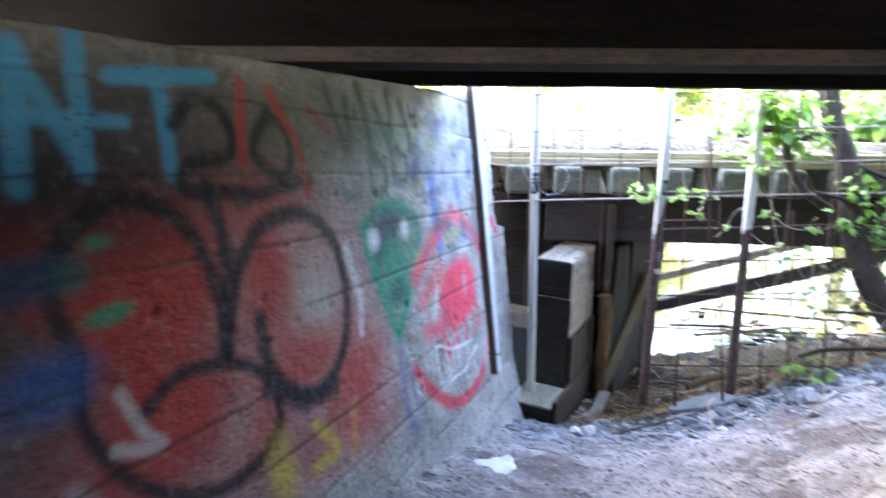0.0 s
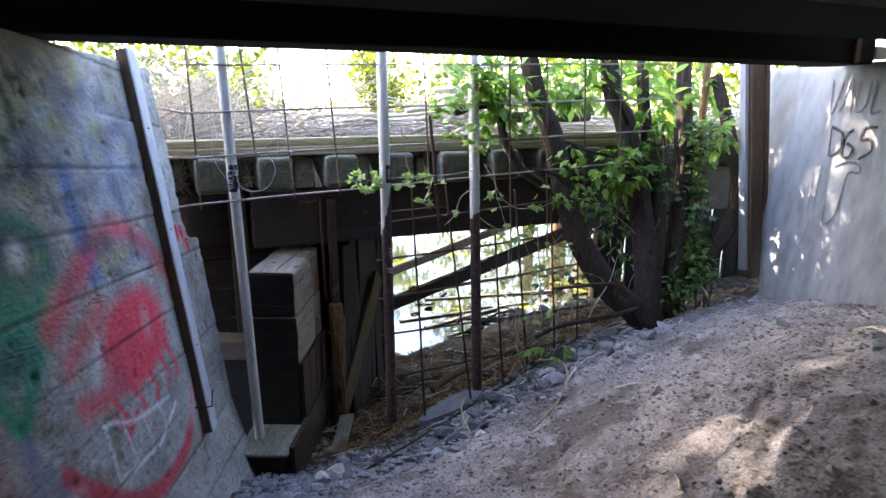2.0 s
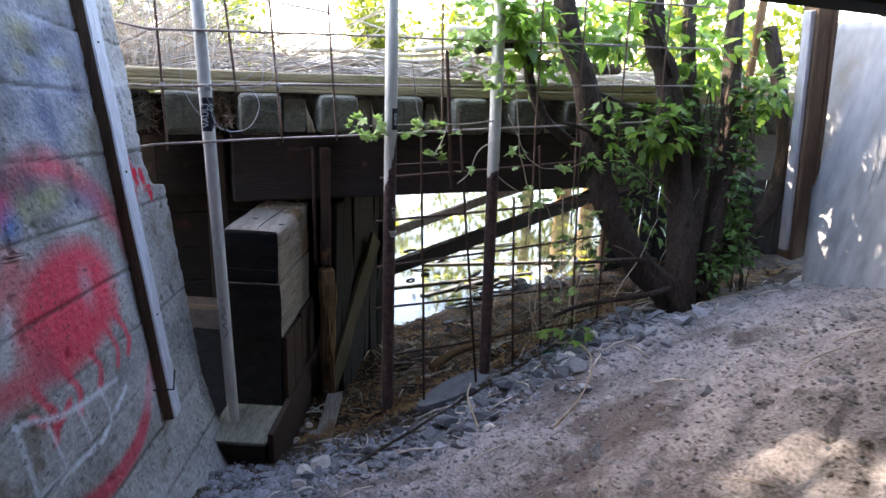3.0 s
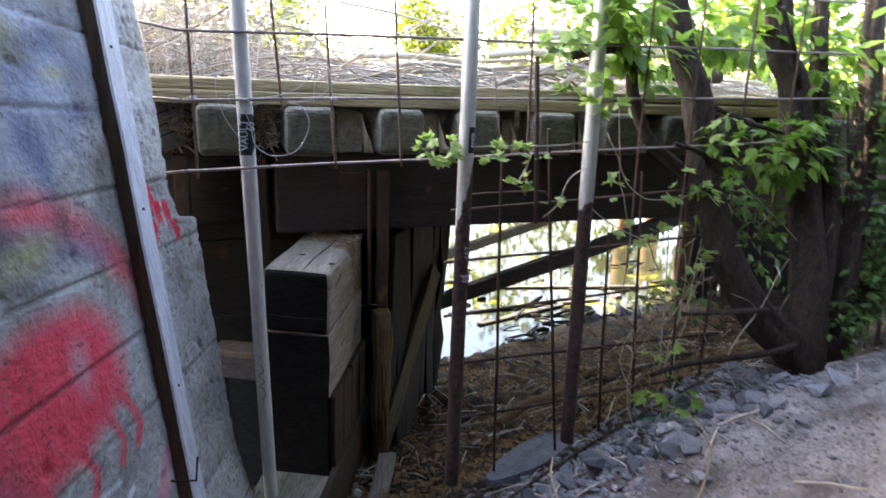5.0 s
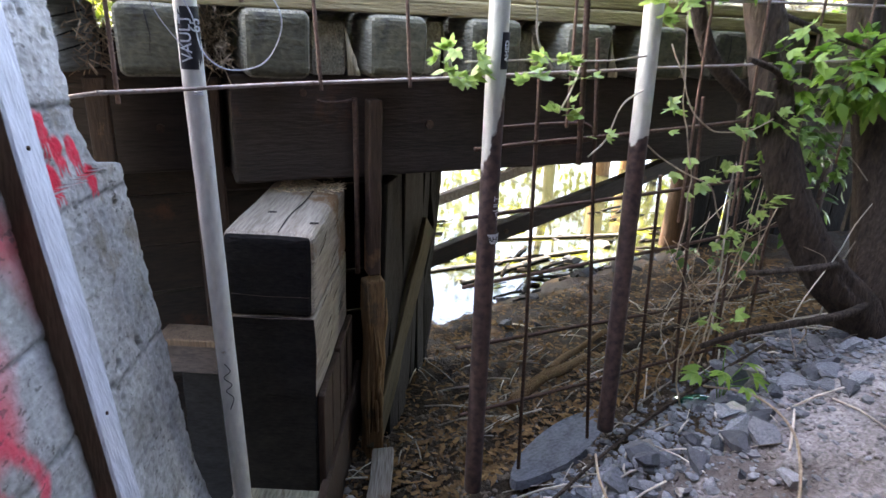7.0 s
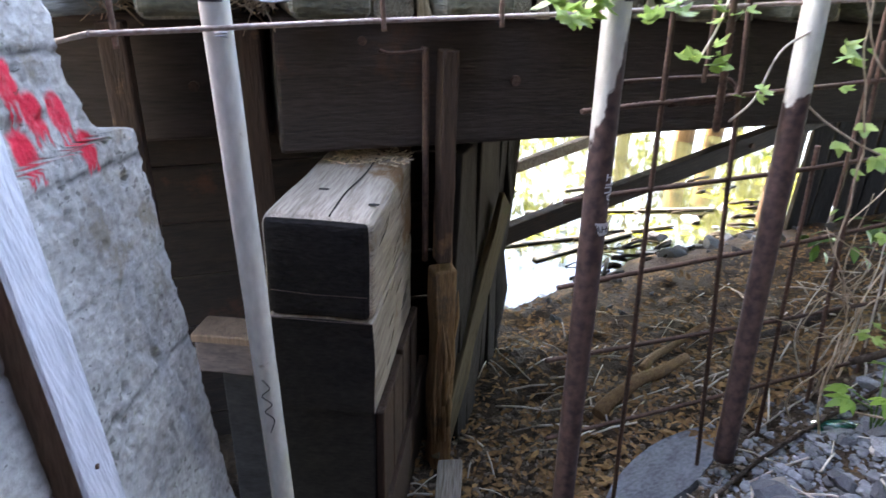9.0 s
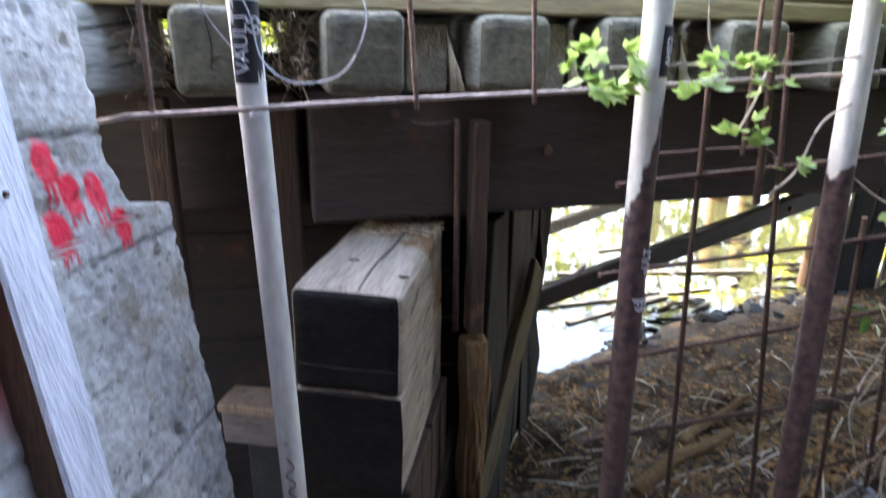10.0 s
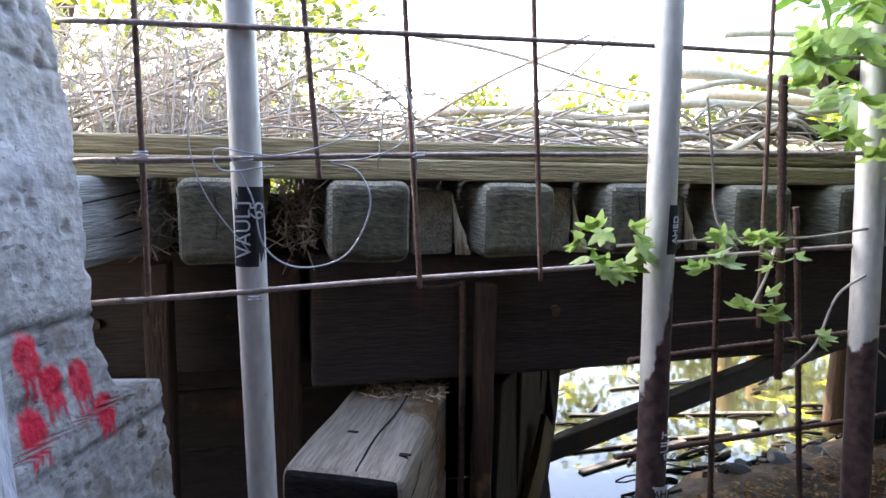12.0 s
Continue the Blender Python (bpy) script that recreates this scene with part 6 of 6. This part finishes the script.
for k in range(16):
    put_stone(1.56 + rng.gauss(0, 0.05), 4.0 + rng.gauss(0, 0.1), rng.uniform(0.03, 0.05), PALE, "pale rounded pebble beside the bearing block")
bm = bmesh.new()
edge_ = [(math.cos(q) * (0.3 + 0.03 * noise.noise(Vector((q, 1, 1)))), math.sin(q) * (0.15 + 0.02 * noise.noise(Vector((q, 5, 1))))) for q in np.linspace(0, 6.28, 27)[:-1]]
lo_, hi_ = [bm.verts.new((a_, b_, -0.03)) for a_, b_ in edge_], [bm.verts.new((a_ * 0.96, b_ * 0.95, 0.03 + 0.008 * noise.noise(Vector((a_ * 6, b_ * 6, 0))))) for a_, b_ in edge_]
for k in range(26):
    bm.faces.new((lo_[k], lo_[(k + 1) % 26], hi_[(k + 1) % 26], hi_[k]))
bm.faces.new(hi_), bm.faces.new(lo_[::-1])
slab = tagged(new("slate_slab", mesh_from("slate_slab", finish(bm), SLATE)), "large flat blue-grey slate slab behind the fence", "stone")
slab.matrix_basis = Matrix.Translation((2.5, 3.74, ground_height(2.5, 3.74) + 0.03)) @ Euler((-0.16, -0.1, 0.3)).to_matrix().to_4x4() @ Matrix.Diagonal((1.15, 0.75, 0.6, 1))


def pebbles(name, label, category, material, count, place, lo, hi, flat=0.6):
    ico = bmesh.new()
    bmesh.ops.create_icosphere(ico, subdivisions=1, radius=1)
    bv = np.array([v.co[:] for v in ico.verts])
    bf = np.array([[v.index for v in f.verts] for f in ico.faces])
    ico.free()
    vs_, fs_ = [], []
    nr = np.random.RandomState(count)
    for k in range(count):
        x, y = place()
        s = lo + (hi - lo) * rng.random() ** 2.5
        w = bv * (1 + 0.35 * (nr.rand(len(bv), 1) - 0.5)) * np.array([1, rng.uniform(0.5, 0.9), flat * rng.uniform(0.6, 1)]) * s
        q = rng.uniform(0, 6.3)
        cq, sq = math.cos(q), math.sin(q)
        w = np.stack([w[:, 0] * cq - w[:, 1] * sq + x, w[:, 0] * sq + w[:, 1] * cq + y, w[:, 2] + ground_height(x, y) + s * 0.15], 1)
        fs_.append(bf + len(bv) * k)
        vs_.append(w)
    me = bpy.data.meshes.new(name)
    me.from_pydata(np.concatenate(vs_).tolist(), [], np.concatenate(fs_).tolist())
    me.materials.append(material)
    return tagged(new(name, me), label, category, kind="stuff")


CHIP = surface("brown_chips", (0.09, 0.065, 0.045), (0.36, 0.28, 0.21), 14, 0.9, 0.4, vary=0.45)
pebbles("gravel", "fine grey gravel and crumbs of dirt on the bank", "gravel", GRIT, 9000, lambda: (rng.uniform(0.3, 4.9), rng.uniform(0.3, 3.6)), 0.0025, 0.016)
pebbles("stone_flakes", "thin grey slate flakes scattered on the dirt bank", "flakes", STONE, 2600, lambda: (rng.uniform(0.5, 4.8), 3.3 - 2.9 * rng.random() ** 1.5), 0.004, 0.022, 0.35)
pebbles("ditch_rubble", "broken slate rubble along the fence foot", "rubble", STONE, 4200, lambda: ((lambda f: (0.95 + 2.85 * f, 3.2 + 0.32 * f + rng.gauss(0, 0.15)))(rng.random())), 0.006, 0.035, 0.45)
pebbles("chippings", "brown wood and stone chippings behind the fence", "gravel", CHIP, 5000, lambda: (rng.uniform(1.45, 3.5), rng.uniform(3.45, 4.6)), 0.004, 0.02)
pebbles("dirt_clods", "rough clods of dry dirt on the trodden bank", "dirt", DIRT, 2600, lambda: (rng.uniform(1.2, 5.0), rng.uniform(0.1, 3.3)), 0.004, 0.022, 0.5)
pebbles("dirt_crumbs", "loose dirt crumbs on the trodden bank", "dirt", DIRT, 8000, lambda: (rng.uniform(0.3, 4.9), rng.uniform(0.2, 3.5)), 0.003, 0.012)
LITTER = surface("dead_leaf", (0.075, 0.04, 0.017), (0.36, 0.2, 0.08), 8, 0.8, 0.2, vary=0.4)
bm = bmesh.new()
for k in range(7000):
    x, y = rng.uniform(1.5, 5.4), 3.75 + 1.9 * rng.random() ** 1.9 + 0.1 * max(0.0, rng.random())
    leaf_into(bm, Vector((x, y, ground_height(x, y) + rng.uniform(0.004, 0.02))), Vector((rng.gauss(0, 1), rng.gauss(0, 1), rng.uniform(-0.1, 0.3))), Vector((0, 0, 1)) + rand_dir(rng) * 0.4, rng.uniform(0.025, 0.07), rng.uniform(0.012, 0.03), rng)
tagged(part("leaf_litter", bm, LITTER), "brown dead leaves strewn behind the fence", "leaf litter", kind="stuff")
bm = bmesh.new()
for k in range(330):
    x, y = rng.uniform(1.5, 5), rng.uniform(3.1, 5.2)
    if rng.random() < 0.08:
        x, y = rng.uniform(0.6, 4.6), rng.uniform(0.8, 3.2)
    q, l = rng.uniform(0, 6.3), rng.uniform(0.04, 0.3)
    p0 = Vector((x, y, ground_height(x, y) + 0.008))
    x1, y1 = x + math.cos(q) * l, y + math.sin(q) * l
    p1 = Vector((x1, y1, ground_height(x1, y1) + rng.uniform(0.008, 0.03)))
    tube_into(bm, [p0, p0.lerp(p1, 0.5) + Vector((0, 0, 0.012)), p1], rng.uniform(0.0015, 0.005), 5)
tagged(part("fallen_twigs", bm, TWIG), "small dry twigs scattered on the ground", "twigs", kind="stuff")


bm = bmesh.new()
for k in range(90):
    x = rng.uniform(3.3, 6.2)
    y = rng.gauss(6.05, 0.2) + 0.14 * (x - 3) if k % 3 else rng.uniform(6.4, 8.0)
    z = max(WATER + 0.004, ground_height(x, y) + 0.01)
    q, l = rng.gauss(0.1, 0.5), rng.uniform(0.05, 0.35)
    e_ = Vector((math.cos(q), math.sin(q), rng.uniform(-0.02, 0.1)))
    tube_into(bm, [Vector((x, y, z)), Vector((x, y, z + 0.012)) + e_ * l * 0.5, Vector((x, y, z)) + e_ * l], rng.uniform(0.004, 0.02), 5)
tagged(part("flotsam", bm, DARK_BOARD), "dark wet sticks and bark along the creek's edge", "flotsam", kind="stuff")


def ground_line(ctrl, lift=0.02):
    return [Vector((x, y, ground_height(x, y) + lift + h)) for x, y, h in ctrl]


for ctrl, r, nm, lab in (([(2.5, 2.72, 0), (2.75, 2.86, 0.02), (2.95, 3.05, 0.06), (3.05, 3.3, 0.1), (3.0, 3.5, 0.08)], 0.006, "stick", "curved pale stick lying beside the fence"),
                         ([(2.5, 4.2, 0.02), (2.8, 4.3, 0.03), (3.1, 4.38, 0.02)], 0.035, "log", "short split log in the leaf litter"),
                         ([(2.95, 4.5, 0.02), (3.2, 4.65, 0.03), (3.55, 4.75, 0.02)], 0.025, "stick", "orange-brown stick in the leaf litter"),
                         ([(3.3, 4.3, 0.0), (3.6, 4.35, 0.03), (4.0, 4.3, 0.0)], 0.03, "log", "dark log in the leaf litter"),
                         ([(1.6, 3.15, 0.0), (2.2, 3.42, 0.02), (2.8, 3.58, 0.02), (3.4, 3.55, 0.05)], 0.009, "stick", "long dark branch along the fence foot"),
                         ([(4.4, 3.7, 0.0), (4.7, 3.85, 0.02), (5.0, 4.1, 0.0)], 0.02, "stick", "pale stick beside the abutment"),
                         ([(2.3, 3.1, 0.0), (2.33, 3.3, 0.12), (2.42, 3.45, 0.16)], 0.006, "stick", "thin pale stick standing in the rubble")):
    o = thing(nm, lab, nm)
    pts = curve_points(ground_line(ctrl, r * 0.8), 7)
    part("wood", tube([p + noise.noise_vector(p * 5) * r * 0.5 for p in pts], [r * (1 - 0.3 * i / len(pts)) for i in range(len(pts))], 9), RAW if "orange" in lab or "split" in lab else (BARK if "dark" in lab else DRY_WEED), o)
chunk = thing("wood_chunk", "splintered grey-brown plank end in the gravel", "plank")
part("plank", box(-0.05, 0.05, -0.22, 0.22, 0, 0.03, 0.006, 2, 4, 0.008, 6), BLOCK_SIDE, chunk, at=pose(1.72, 3.98, ground_height(1.72, 3.98) + 0.03, 8, -6, -24))
# a scrap of white paper near the wall
PAPER_W = surface("dirty_paper", (0.5, 0.5, 0.52), (0.72, 0.73, 0.75), 14, 0.8, 0.3)
bm = bmesh.new()
gp = []
for i in range(13):
    row = []
    for j in range(9):
        u, v = (i / 12 - 0.5) * 0.2, (j / 8 - 0.5) * 0.13
        k_ = 1 + 0.25 * noise.noise(Vector((u * 20, v * 20, 3)))
        row.append((u * k_, v * k_, 0.012 + 0.014 * noise.noise(Vector((u * 14, v * 14, 8)))))
    gp.append(row)
for off in (0.0, -0.0015):
    g_ = [[bm.verts.new((a_, b_, c_ + off)) for a_, b_, c_ in row] for row in gp]
    for i in range(12):
        for j in range(8):
            bm.faces.new((g_[i][j], g_[i + 1][j], g_[i + 1][j + 1], g_[i][j + 1])).smooth = True
scrap = part("paper_scrap", bm, PAPER_W)
tagged(scrap, "crumpled dirty white paper scrap on the dirt", "paper")
scrap.matrix_basis = pose(0.82, 2.24, ground_height(0.82, 2.24) + 0.01, 6, -4, 15)
# green glass bottle in the rubble
GLASS = bpy.data.materials.new("green_glass")
GLASS.use_nodes = True
gb = GLASS.node_tree.nodes["Principled BSDF"]
gb.inputs["Base Color"].default_value, gb.inputs["Roughness"].default_value, gb.inputs["Transmission Weight"].default_value = (0.02, 0.3, 0.2, 1), 0.1, 0.8
bottle = thing("bottle", "small green glass bottle in the rubble", "bottle", at=pose(2.98, 3.6, ground_height(2.98, 3.6) - 0.01, 62, 0, 40))
part("body", tube([(0, 0, 0), (0, 0, 0.004), (0, 0, 0.1), (0, 0, 0.12), (0, 0, 0.135)], [0.024, 0.028, 0.028, 0.02, 0.011], 16), GLASS, bottle)
part("neck", tube([(0, 0, 0.134), (0, 0, 0.17), (0, 0, 0.176)], [0.011, 0.0105, 0.013], 14), GLASS, bottle)
# seedling in the ditch
seed_ = thing("seedling", "small bright green seedling in the stone ditch", "plant")
sx, sy = 3.05, 3.45
sz = ground_height(sx, sy)
for k in range(7):
    q = k * 0.95
    tip = Vector((sx + 0.11 * math.cos(q), sy + 0.09 * math.sin(q), sz + 0.16 + 0.05 * math.sin(k * 2)))
    part("stalk", tube([(sx, sy, sz - 0.02), (sx + 0.03 * math.cos(q), sy + 0.03 * math.sin(q), sz + 0.1), tip], 0.003, 5), IVY, seed_)
    bm = bmesh.new()
    compound_leaf(bm, tip, Vector((math.cos(q), math.sin(q), 0.0)), rng, 0.08)
    part("leaf", bm, LEAF, seed_)
